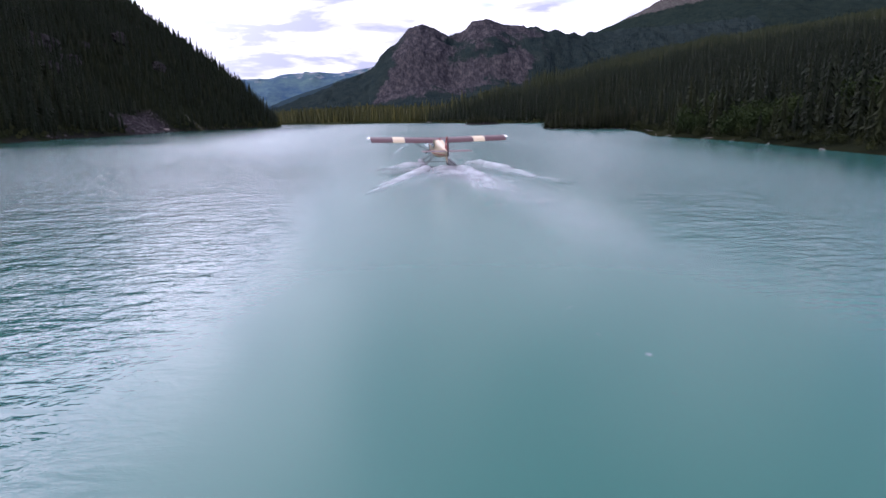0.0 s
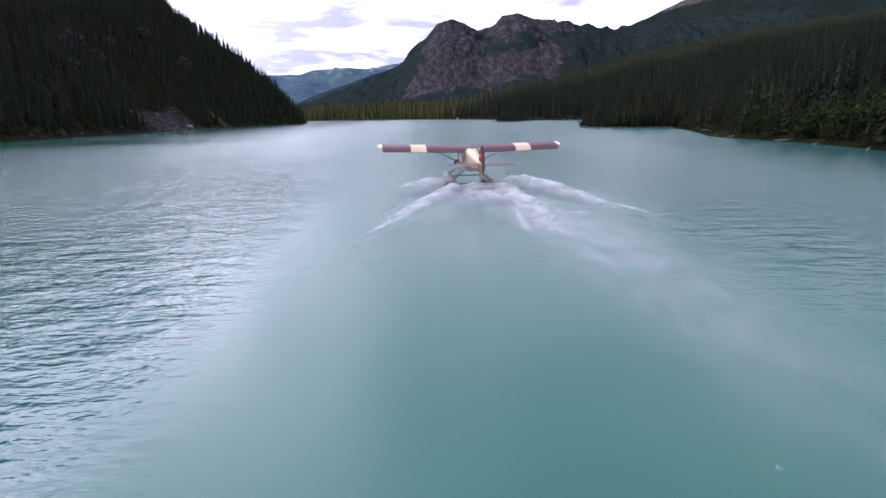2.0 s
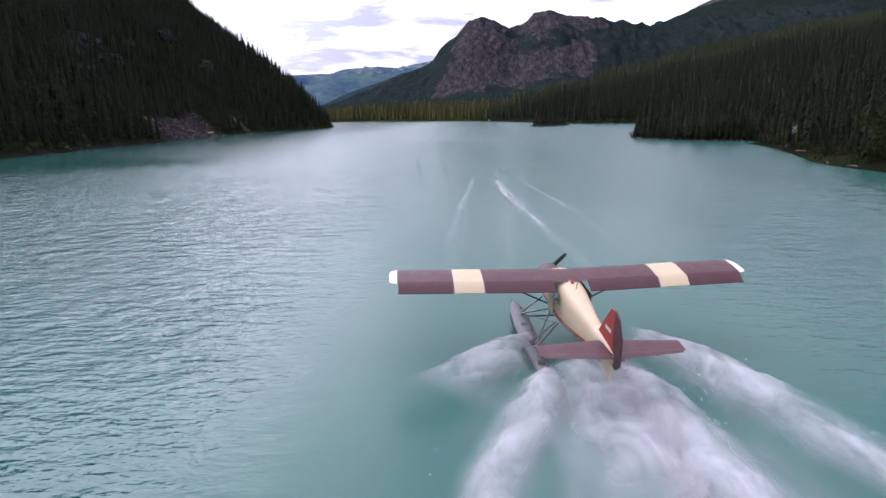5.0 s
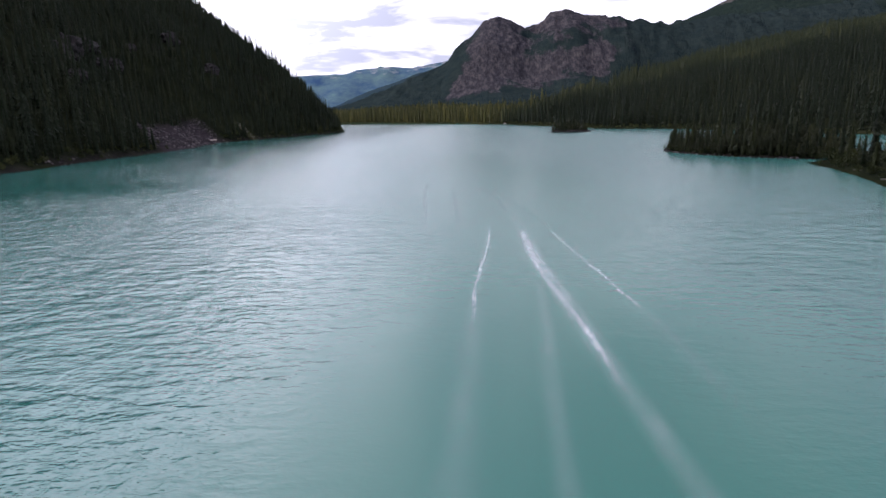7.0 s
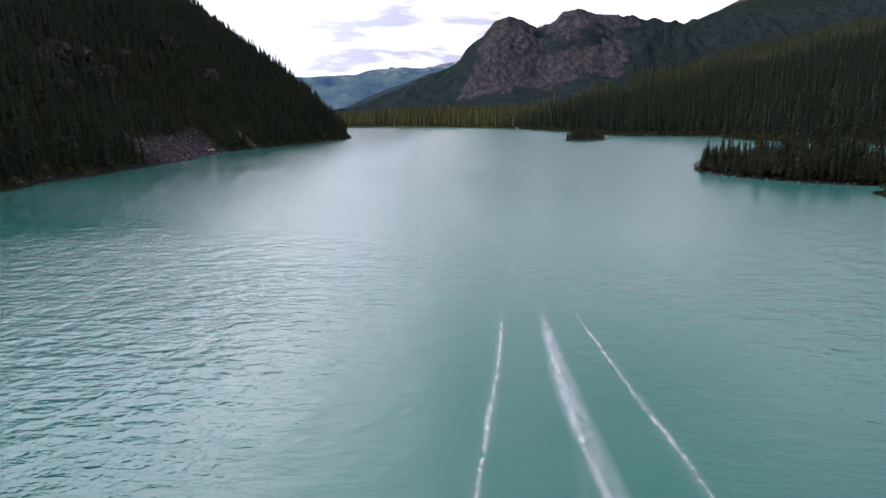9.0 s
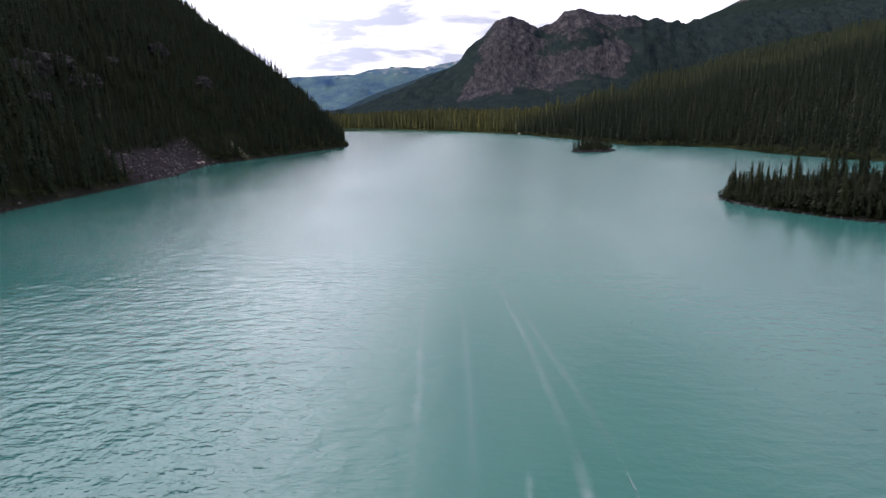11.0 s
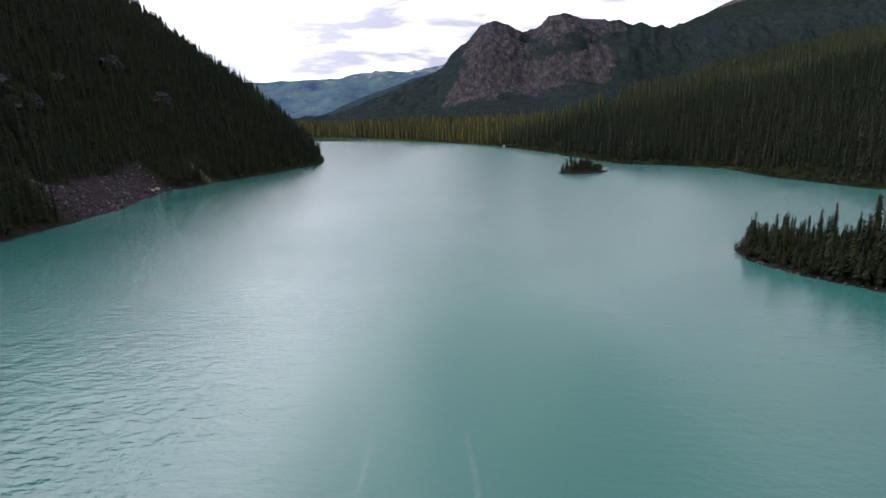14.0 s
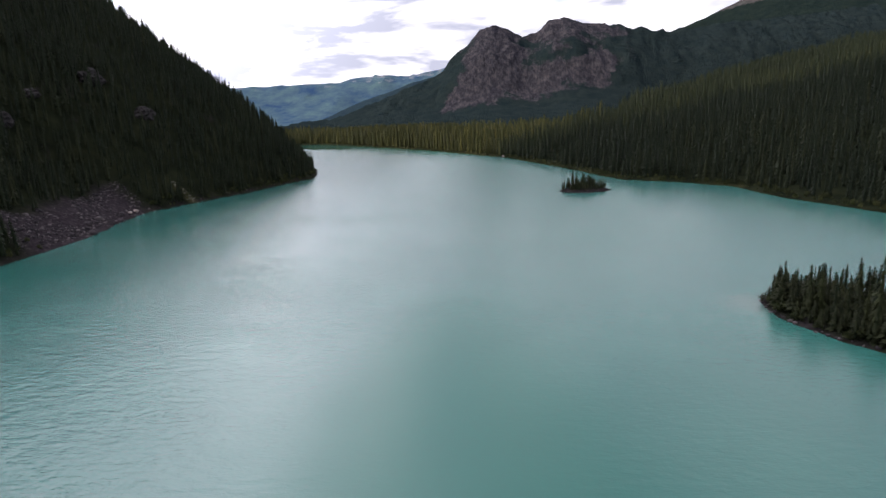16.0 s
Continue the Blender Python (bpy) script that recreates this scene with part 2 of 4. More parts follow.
def spray_material():
    n = Nodes("float_spray")
    soft = n.ramp(n.noise(0.55, 6, 0.6, stretch=(1.3, 0.55, 1), dist=0.8), (0.28, 0.35), (0.72, 1.0))
    cover = n.math("MULTIPLY", n.math("MULTIPLY", n.attr("strength"), soft), 1.0, True)
    n.done((0.90, 0.89, 0.93), 1.0, Specular_IOR_Level=0.0)
    glow = n.t.nodes.new("ShaderNodeBsdfTranslucent")
    glow.inputs["Color"].default_value = (0.90, 0.89, 0.93, 1)
    mist = n.t.nodes.new("ShaderNodeMixShader")
    mist.inputs[0].default_value = 0.4
    n.to(n.p.outputs[0], mist.inputs[1]), n.to(glow.outputs[0], mist.inputs[2])
    clear = n.t.nodes.new("ShaderNodeBsdfTransparent")
    mixer = n.t.nodes.new("ShaderNodeMixShader")
    n.to(cover, mixer.inputs[0])
    n.to(clear.outputs[0], mixer.inputs[1]), n.to(mist.outputs[0], mixer.inputs[2])
    n.to(mixer.outputs[0], n.out.inputs["Surface"])
    return n.m


WATER = water_material()
SPRAY = spray_material()
DROP_N = Nodes("water_drops")
FOAM_DROP = DROP_N.done((0.86, 0.86, 0.90), 0.5)
GROUND = ground_material()
# haze is put into the bluish wood tones; the rock itself is violet
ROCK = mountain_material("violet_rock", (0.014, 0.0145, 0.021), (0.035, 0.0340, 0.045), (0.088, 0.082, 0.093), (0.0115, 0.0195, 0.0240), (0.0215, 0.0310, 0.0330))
BALD = mountain_material("bald_summit", (0.036, 0.036, 0.041), (0.058, 0.056, 0.060), (0.092, 0.088, 0.092), (0.0090, 0.0160, 0.0170), (0.0170, 0.0255, 0.0230))
# blue haze of distance is mixed into these slope colours
FAR = mountain_material("hazed_alpine_slope", (0.11, 0.13, 0.19), (0.15, 0.17, 0.22), (0.27, 0.285, 0.31), (0.028, 0.060, 0.135), (0.085, 0.140, 0.165), 0.007)
# bluish haze put into the colours of the spur's forest
SPUR = mountain_material("hazed_wooded_spur", (0.05, 0.06, 0.07), (0.08, 0.09, 0.10), (0.12, 0.12, 0.12), (0.0150, 0.0280, 0.0480), (0.0280, 0.0460, 0.0570))
# same spruce twice: sunlight put into the first colours, shade into the second
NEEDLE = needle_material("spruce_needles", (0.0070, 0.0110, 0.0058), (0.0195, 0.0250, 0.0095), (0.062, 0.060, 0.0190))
NEEDLE_SHADED = needle_material("shaded_spruce_needles", (0.0076, 0.0126, 0.0083), (0.0120, 0.0182, 0.0102), (0.0226, 0.0272, 0.0126))
NEEDLE_ONE = needle_material("shore_spruce_needles", (0.0058, 0.0095, 0.0058), (0.0115, 0.0165, 0.0078), (0.026, 0.031, 0.012), True)
NEEDLE_ONE_MASS = needle_material("young_spruce_needles", (0.010, 0.014, 0.008), (0.019, 0.024, 0.011), (0.036, 0.038, 0.016))
BUSH = needle_material("willow_leaves", (0.014, 0.020, 0.009), (0.028, 0.036, 0.013), (0.060, 0.064, 0.022))
BARK = bark_material()
STONE_N = Nodes("talus_stone")
STONE = STONE_N.done(STONE_N.ramp(STONE_N.island(), (0.0, (0.014, 0.012, 0.014)), (0.6, (0.038, 0.032, 0.036)), (1.0, (0.12, 0.102, 0.105))), 0.9,
                     STONE_N.bump(STONE_N.noise(3, 6, 0.7), 0.7, 0.15), Specular_IOR_Level=0.15)
PALE_N = Nodes("pale_boulder_stone")
PALE = PALE_N.done(PALE_N.ramp(PALE_N.noise(1.5, 6, 0.7), (0.3, (0.20, 0.155, 0.14)), (0.7, (0.40, 0.33, 0.30))), 0.9, PALE_N.bump(PALE_N.noise(4, 6, 0.7), 0.7, 0.1))
DRIFT_N = Nodes("bleached_driftwood")
DRIFT = DRIFT_N.done(DRIFT_N.ramp(DRIFT_N.noise(4, 5, 0.7, stretch=(1, 1, 3)), (0.3, (0.12, 0.10, 0.085)), (0.7, (0.26, 0.23, 0.20))), 0.85)
FOAM = foam_material()
CRAG_N = Nodes("grey_crag")
CRAG = CRAG_N.done(CRAG_N.ramp(CRAG_N.noise(0.55, 8, 0.72, stretch=(1, 1, 0.5)), (0.34, (0.010, 0.0095, 0.010)), (0.54, (0.030, 0.026, 0.027)), (0.74, (0.062, 0.053, 0.054))), 0.92,
                   CRAG_N.bump(CRAG_N.noise(0.9, 8, 0.75), 0.9, 0.9), Specular_IOR_Level=0.2)
RUBBLE_N = Nodes("pale_rubble")
RUBBLE = RUBBLE_N.done(RUBBLE_N.ramp(RUBBLE_N.island(), (0.0, (0.05, 0.047, 0.038)), (1.0, (0.19, 0.18, 0.145))), 0.9, RUBBLE_N.bump(RUBBLE_N.noise(3, 6, 0.7), 0.7, 0.1))


# ---- mesh helpers ----
def mesh_from(name, verts, faces, material, attrs=None, smooth=False):
    """A mesh object from arrays; faces is one array of triangles or quads, or a plain list."""
    me = bpy.data.meshes.new(name)
    verts = np.asarray(verts, np.float32)
    if isinstance(faces, np.ndarray):
        k = faces.shape[1]
        me.vertices.add(len(verts))
        me.vertices.foreach_set("co", verts.ravel())
        me.loops.add(faces.size)
        me.loops.foreach_set("vertex_index", faces.astype(np.int32).ravel())
        me.polygons.add(len(faces))
        me.polygons.foreach_set("loop_start", np.arange(0, faces.size, k, dtype=np.int32))
        me.update(calc_edges=True)
        me.validate()
    else:
        me.from_pydata([tuple(v) for v in verts], [], faces)
    if smooth:
        me.polygons.foreach_set("use_smooth", np.ones(len(me.polygons), bool))
    for key, values in (attrs or {}).items():
        a = me.attributes.new(key, "FLOAT", "POINT")
        a.data.foreach_set("value", np.asarray(values, np.float32).ravel())
    me.materials.append(material)
    return new(name, me)


def grid_faces(nx, ny):
    i, j = np.meshgrid(np.arange(nx - 1), np.arange(ny - 1), indexing="ij")
    a = (i * ny + j).ravel()
    return np.stack([a, a + ny, a + ny + 1, a + 1], 1)


def part(name, bm, material, parent, label="", smooth=True):
    """Links a bmesh as one mesh object under a thing or a part."""
    me = bpy.data.meshes.new(name)
    bmesh.ops.recalc_face_normals(bm, faces=bm.faces)
    for f in bm.faces:
        f.smooth = smooth
    bm.to_mesh(me)
    bm.free()
    if smooth:
        me.set_sharp_from_angle(angle=radians(38))
    me.materials.append(material)
    ob = new(name, me)
    ob.parent = parent
    return tagged(ob, label)


def steps(*runs):
    """Grid lines: (start, end, step) runs joined."""
    out = []
    for a, b, s in runs:
        out.extend(np.arange(a, b, s))
    return np.array(out + [runs[-1][1]], float)


def fbm(x, y, scale, octaves=5, seed=0.0, ridged=False):
    """Value-noise sum on arrays, seeded and smooth."""
    total, amp, norm = np.zeros_like(x, float), 1.0, 0.0
    for o in range(octaves):
        u, v = x / scale + 17.3 * o + seed, y / scale - 9.1 * o + seed * 1.7
        iu, iv = np.floor(u), np.floor(v)
        fu, fv = u - iu, v - iv
        fu, fv = fu * fu * (3 - 2 * fu), fv * fv * (3 - 2 * fv)

        def corner(a, b):
            s = np.sin(a * 127.1 + b * 311.7 + seed * 13.7) * 43758.5453
            return s - np.floor(s)
        n = (corner(iu, iv) * (1 - fu) + corner(iu + 1, iv) * fu) * (1 - fv) + (corner(iu, iv + 1) * (1 - fu) + corner(iu + 1, iv + 1) * fu) * fv
        if ridged:
            n = 1 - np.abs(2 * n - 1)
        total += amp * n
        norm += amp
        amp *= 0.5
        scale *= 0.5
    return total / norm


def shore_distance(px, py, poly):
    """Distance to a closed shoreline, positive on the land inside it."""
    best = np.full(px.shape, 1e12)
    inside = np.zeros(px.shape, bool)
    for (ax, ay), (bx, by) in zip(poly, poly[1:] + poly[:1]):
        dx, dy = bx - ax, by - ay
        t = np.clip(((px - ax) * dx + (py - ay) * dy) / (dx * dx + dy * dy), 0, 1)
        best = np.minimum(best, (px - ax - t * dx) ** 2 + (py - ay - t * dy) ** 2)
        if ay != by:
            inside ^= ((ay > py) != (by > py)) & (px < dx * (py - ay) / dy + ax)
    return np.where(inside, 1, -1) * np.sqrt(best)


def smooth01(v, a, b):
    t = np.clip((v - a) / (b - a), 0, 1)
    return t * t * (3 - 2 * t)


# ---- the lie of the land ----
SHORE_WEST = [(-150, -900), (-142, 0), (-137, 150), (-134, 225), (-136, 260), (-137, 300), (-139, 340), (-147, 375), (-150, 397), (-138, 440),
              (-126, 480), (-118, 515), (-113, 539), (-117, 560), (-130, 610), (-165, 690), (-270, 790), (-520, 900), (-3600, 1000), (-3600, -900)]
SHORE_EAST = [(74, 206), (72, 190), (66, 168), (58, 145), (59, 111), (54, 70), (52, 20), (56, -100), (70, -900), (3600, -900), (3600, 4700), (-3600, 4700),
              (-3600, 1400), (-700, 1230), (-289, 1142), (-237, 1105), (-129, 953), (-58, 846), (22, 694), (40, 640), (60, 570), (81, 482), (106, 464), (125, 440),
              (130, 393), (143, 355), (163, 325), (170, 285), (150, 240), (112, 211)]
SHORE_ISLET = [(57, 259), (55.5, 248), (60, 235), (70, 221), (80, 214), (92, 217), (96, 229), (88, 246), (74, 257), (63, 263)]
SHORE_ROCK_ISLE = [(39.5, 437), (44, 431), (53, 428), (62, 433), (66, 439), (58, 446), (46, 445)]


def land(x, y):
    """Height of the ground, and the distances to the four shores."""
    wob = 3.0 * (fbm(x, y, 26, 3, 2.0) - 0.5)
    dw = shore_distance(x, y, SHORE_WEST) + wob
    de = shore_distance(x, y, SHORE_EAST) + wob
    di = shore_distance(x, y, SHORE_ISLET) + wob * 0.35
    dr = shore_distance(x, y, SHORE_ROCK_ISLE) + wob * 0.35
    rough = fbm(x, y, 60, 5, 4.0) - 0.5
    up = np.clip(dw, 0, None)
    hw = 1.06 * up / (1 + up / 720) + rough * np.clip(up, 0, 60) * 0.30
    # a fan of fallen stone flattens the foot of the slope
    fan = smooth01(y, 308, 335) * (1 - smooth01(y, 385, 412))
    hw = hw * (1 - 0.42 * fan * (1 - smooth01(up, 28, 60)))
    # unseen massif out to the west, added to keep the near valley in shade
    shade_massif = 690 * np.exp(-((x + 760) / 260) ** 2 - (np.clip(y - 190, 0, None) / 265) ** 2)
    hw = np.where(dw > 30, np.maximum(hw, shade_massif), hw)
    ue = np.clip(de, 0, None)
    he = 0.275 * ue / (1 + ue / 1500)
    # crest that runs back from the point where the trees catch the sun
    cx, cy = 0.845, 0.535
    north = -(x - 10) * cy + (y - 705) * cx
    he = np.where(north > 0, np.maximum(he - 0.42 * north, np.minimum(he, 2.0 + 0.012 * ue)), he)
    he = he + rough * np.clip(ue, 0, 80) * 0.16
    hi = np.clip(di, 0, None) * 0.20
    hr = np.clip(dr, 0, None) * 0.45
    bed = np.maximum.reduce([dw, de, di, dr])
    z = np.where(bed > 0, np.maximum.reduce([np.where(dw > 0, hw, 0), np.where(de > 0, he, 0), np.where(di > 0, hi, 0), np.where(dr > 0, hr, 0)]) + 0.12, np.maximum(bed * 0.22, -9))
    return z, dw, de, di, dr


gx = steps((-3600, -700, 90), (-700, -320, 14), (-320, -100, 4), (-100, 40, 8), (40, 170, 3.5), (170, 420, 9), (420, 900, 24), (900, 3600, 100))
gy = steps((-900, -100, 60), (-100, 60, 14), (60, 200, 6), (200, 460, 3.6), (460, 720, 6), (720, 1160, 14), (1160, 4700, 100))
GX, GY = np.meshgrid(gx, gy, indexing="ij")
GZ, DW, DE, DI, DR = land(GX, GY)
grass = (1 - smooth01(DE, 2.0, 5.5)) * (DE > -1) * smooth01(fbm(GX, GY, 18, 3, 8.0), 0.40, 0.65) * 0.35
grass = np.maximum(grass, 0.7 * smooth01(-np.hypot((GX + 145) / 2.8, GY - 427), -3.0, -1.4))
talus = smooth01(GY + 0.4 * (GX + 150), 312, 320) * (1 - smooth01(GY, 392, 404)) * (1 - smooth01(DW + 9 * (fbm(GX, GY, 14, 3, 6.0) - 0.5), 14, 20)) * (DW > -3)
talus = np.maximum(talus, (1 - smooth01(DW, 0.2, 1.0)) * (DW > -2) * 0.5)
talus = np.maximum(talus, (1 - smooth01(DR, 2.0, 4.0)) * (DR > -2) * 0.9)
talus = np.maximum(talus, (1 - smooth01(DI, 0.6, 1.6)) * (DI > -2) * 0.8)
steep = smooth01(DW, 20, 45)
ground = mesh_from("ground", np.stack([GX, GY, GZ], -1).reshape(-1, 3), grid_faces(len(gx), len(gy)), GROUND,
                   {"grass": grass, "talus": talus, "steep": steep}, True)
tagged(ground, "dark mossy forest floor rising from the lake shore", "ground", kind="structure")

# ---- water ----
wx = steps((-4800, -300, 150), (-300, -60, 12), (-60, -24, 4), (-24, 30, 1.0), (30, 130, 4), (130, 400, 20), (400, 4800, 160))
wy = steps((-900, -40, 40), (-40, 1240, 4), (1240, 4800, 120))
WX, WY = np.meshgrid(wx, wy, indexing="ij")
_, LW, LE, LI, LR = land(WX, WY)
half_left = np.interp(WY, [-40, 13, 30, 46, 62, 80, 95, 118, 143, 164, 200, 220, 247, 272], [-6, -4.6, -4.6, -6.5, -6.8, -9.5, -9.8, -9.5, -13.5, -15, -17, -17, -13, -5])
half_right = np.interp(WY, [-40, 14, 60, 96, 115, 135, 164, 185, 205, 235, 272], [16, 13, 12.5, 14.5, 12.5, 11.5, 14, 16, 11, 3, -4])
soft_edge = 8.0 * smooth01(WY, 30, 130)
wander = 3.5 * (fbm(WX, WY, 14, 4, 1.0) - 0.5)
calm = smooth01(WX + wander, half_left - 2.0 - soft_edge, half_left + 2.0 + soft_edge) * (1 - smooth01(WX + wander, half_right - 5 - 0.6 * soft_edge, half_right + 5 + 1.4 * soft_edge)) * (1 - 0.30 * smooth01(WY, 60, 160)) * (1 - smooth01(WY, 255, 276))
near_shore = np.maximum.reduce([LW, LE, LI, LR])
shallow = smooth01(near_shore, -9, 1) * 0.30
# the breeze reaches the western half of the lake, the rest lies in the lee
breeze = (0.34 + 0.66 * (1 - smooth01(WX + 25 * (fbm(WX, WY, 70, 3, 9.0) - 0.5), -46, 22))) * (1 - 0.50 * smooth01(WY, 120, 190)) * (0.60 + 0.40 * smooth01(WY, 16, 90))
# fine chop too small to build, farther up the lake
chop = 0.07 + np.maximum(0.17 * smooth01(WX, 2, 26) * (1 - 0.75 * smooth01(LE, -26, -4)) * (1 - 0.5 * smooth01(WX, 70, 110)), 0.15 * smooth01(WY, 50, 150) * smooth01(WX, -95, -30))
# a still bay behind the western point
bay = smooth01(WY + 0.62 * (WX + 220), 945, 965) * (1 - smooth01(WX, -190, -165))
chop = chop * (1 - 0.8 * bay)
breeze = breeze * (1 - 0.9 * bay)
sand = smooth01(-np.hypot(WX - 54, (WY - 256) * 0.8), -7, -2)
water = mesh_from("water", np.stack([WX, WY, np.zeros_like(WX)], -1).reshape(-1, 3), grid_faces(len(wx), len(wy)), WATER,
                  {"calm": calm, "shallow": shallow, "sand": sand, "breeze": breeze, "chop": chop, "churn": calm * (1 - smooth01(WY, 44, 100)) * 0.30, "far": smooth01(WY, 60, 130) * (1 - smooth01(WY, 160, 220))}, True)
tagged(water, "milky turquoise glacial lake with wind ripples", "water", kind="structure")


# ---- mountains ----
def ridge(name, label, material, xs, zs, y_front, y_top, y_back, step, curve, crag, seed, rock_of):
    """A mountain: a skyline profile along x, a rising front and crags of noise."""
    x0, x1 = xs[0], xs[-1]
    ax, ay = np.arange(x0, x1 + 1, step), steps((y_front, y_top, step), (y_top, y_back, step * 3))
    X, Y = np.meshgrid(ax, ay, indexing="ij")
    top = np.interp(X + 40 * (fbm(X, Y, 160, 3, seed) - 0.5), xs, zs)
    u = np.clip((Y - y_front) / (y_top - y_front) + 0.10 * (fbm(X, Y, 240, 4, seed + 3) - 0.5), 0, 1)
    g = np.interp(u, [c[0] for c in curve], [c[1] for c in curve])
    g = np.where(Y > y_top, 1 - 0.5 * (Y - y_top) / (y_back - y_top), g)
    fold = 0.55 * (fbm(X + 0.3 * Y, Y * 0.5, 170, 5, seed + 7, True) - 0.6) + 0.55 * (fbm(X - 0.2 * Y, Y * 0.3, 62, 5, seed + 9, True) - 0.6) + 0.25 * (fbm(X, Y * 0.5, 21, 3, seed + 12, True) - 0.6)
    Z = top * g + crag * fold * np.clip(g * 1.4, 0, 1) * np.where(Y > y_top - step, 0.3, 1) - 3
    rock = rock_of(X, Y, Z, u, fold)
    ob = mesh_from(name, np.stack([X, Y, Z], -1).reshape(-1, 3), grid_faces(len(ax), len(ay)), material, {"rock": rock}, True)
    return tagged(ob, label, "mountain", kind="structure")


def cliff_mask(X, Y, Z, u, f):
    """Bare rock: the western dome, a band of cliffs along the foot and the eastern summit; forest between."""
    jag = 110 * (fbm(X, Y, 120, 5, 44.0) - 0.5) + 90 * (fbm(X, Y, 38, 4, 61.0) - 0.5)
    west = smooth01(X + jag - 0.30 * (Z - 150), -120, -20) * (1 - smooth01(X + jag - 0.2 * (Z - 250), 70, 230))
    band = smooth01(u + jag * 0.0016, 0.40, 0.62) * (1 - smooth01(Z + 0.5 * jag - 0.16 * X, 115, 205)) * smooth01(X + jag, -95, -15) * (1 - smooth01(X + jag - 0.5 * (Z - 120), 300, 470))
    top = smooth01(Z + 0.5 * jag, 215, 300) * smooth01(X, 110, 210) * (1 - smooth01(X, 420, 540)) * 0.80
    return np.clip(np.maximum.reduce([0.18 + 0.5 * f + 0.16 * smooth01(Z, 150, 240) - 0.6 * smooth01(X, 430, 560) - 0.5 * (1 - smooth01(X + jag, -150, -60)) - 0.4 * (1 - smooth01(Z, 90, 170)), west * smooth01(u, 0.42, 0.5) * 0.95, band * 0.95, top, -0.12 + 0.45 * f]), 0, 1)


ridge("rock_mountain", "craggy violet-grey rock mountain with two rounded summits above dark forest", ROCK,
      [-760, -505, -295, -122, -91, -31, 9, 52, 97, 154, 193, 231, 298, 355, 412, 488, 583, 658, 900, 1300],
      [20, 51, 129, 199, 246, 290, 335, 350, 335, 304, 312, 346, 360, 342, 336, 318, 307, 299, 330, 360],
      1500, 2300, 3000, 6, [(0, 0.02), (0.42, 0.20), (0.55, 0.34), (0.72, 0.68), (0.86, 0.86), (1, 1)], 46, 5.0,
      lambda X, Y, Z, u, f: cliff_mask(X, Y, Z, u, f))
ridge("bald_mountain", "long forested mountain flank with a bare grey summit", BALD,
      [300, 560, 700, 871, 932, 1040, 1180, 1400, 1800, 2400, 3400], [40, 180, 300, 388, 410, 452, 515, 600, 690, 740, 700],
      1300, 3000, 4300, 26, [(0, 0.02), (0.3, 0.22), (0.7, 0.68), (1, 1)], 40, 11.0,
      lambda X, Y, Z, u, f: smooth01(Z - 0.16 * (X - 930), 415, 445) - 0.15)
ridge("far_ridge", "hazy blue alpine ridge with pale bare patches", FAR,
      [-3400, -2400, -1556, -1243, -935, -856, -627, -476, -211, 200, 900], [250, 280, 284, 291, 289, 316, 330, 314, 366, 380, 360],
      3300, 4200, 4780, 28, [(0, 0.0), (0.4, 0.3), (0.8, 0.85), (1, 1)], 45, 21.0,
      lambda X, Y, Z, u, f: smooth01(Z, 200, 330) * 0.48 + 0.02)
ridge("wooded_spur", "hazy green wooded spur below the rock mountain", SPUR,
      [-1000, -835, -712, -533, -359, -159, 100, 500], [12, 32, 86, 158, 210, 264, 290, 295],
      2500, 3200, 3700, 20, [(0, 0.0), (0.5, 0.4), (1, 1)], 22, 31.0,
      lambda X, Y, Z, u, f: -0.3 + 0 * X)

# ---- conifers ----
def crown_template(tiers, points, spread, seed, thin=0.0):
    """A spruce crown one unit high: whorls of single drooping boughs round a slim core. Vertices and triangles."""
    rng = np.random.default_rng(seed)
    v, f = [], []
    # slim core that closes the gaps near the trunk
    for i in range(5):
        a = 2 * math.pi * i / 5
        v.append((0.42 * spread * math.cos(a), 0.42 * spread * math.sin(a), 0.07))
    v.append((0, 0, 0.97))
    f += [(i, (i + 1) % 5, 5) for i in range(5)]
    for k in range(tiers):
        u = k / tiers
        z = 0.05 + 0.93 * u ** 0.95
        r = spread * (1 - u) ** 0.8 * rng.uniform(0.72, 1.2) + 0.014
        if u < 0.12:
            r *= 0.75
        turn = rng.uniform(0, 6.28)
        for i in range(points):
            a = turn + 2 * math.pi * (i + rng.uniform(-0.25, 0.25)) / points
            out = r * rng.uniform(0.7, 1.3) * (0.45 if rng.random() < thin else 1.0)
            wide = (0.95 * math.pi / points) * rng.uniform(0.65, 1.0)
            drop = rng.uniform(0.25, 0.75) * out
            lift = rng.uniform(0.5, 1.0) / tiers
            n = len(v)
            v.append((0, 0, min(z + lift, 1.0)))
            for da, q, dz in ((-wide, 0.62, 0.45), (rng.uniform(-0.1, 0.1), 1.0, 1.0), (wide, 0.62, 0.45)):
                v.append((q * out * math.cos(a + da), q * out * math.sin(a + da), z - dz * drop + rng.uniform(-0.01, 0.01)))
            f += [(n, n + 1, n + 2), (n, n + 2, n + 3)]
    return np.array(v), np.array(f)


def trunk_template(sides=5, r=0.011):
    v, f = [], []
    for z, s in ((-0.04, 1.25), (0.12, 1.0), (0.6, 0.6), (0.985, 0.16)):
        for i in range(sides):
            a = 2 * math.pi * i / sides
            v.append((r * s * math.cos(a), r * s * math.sin(a), z))
    for k in range(3):
        for i in range(sides):
            a, b = k * sides + i, k * sides + (i + 1) % sides
            f += [(a, b, b + sides), (a, b + sides, a + sides)]
    return np.array(v), np.array(f)


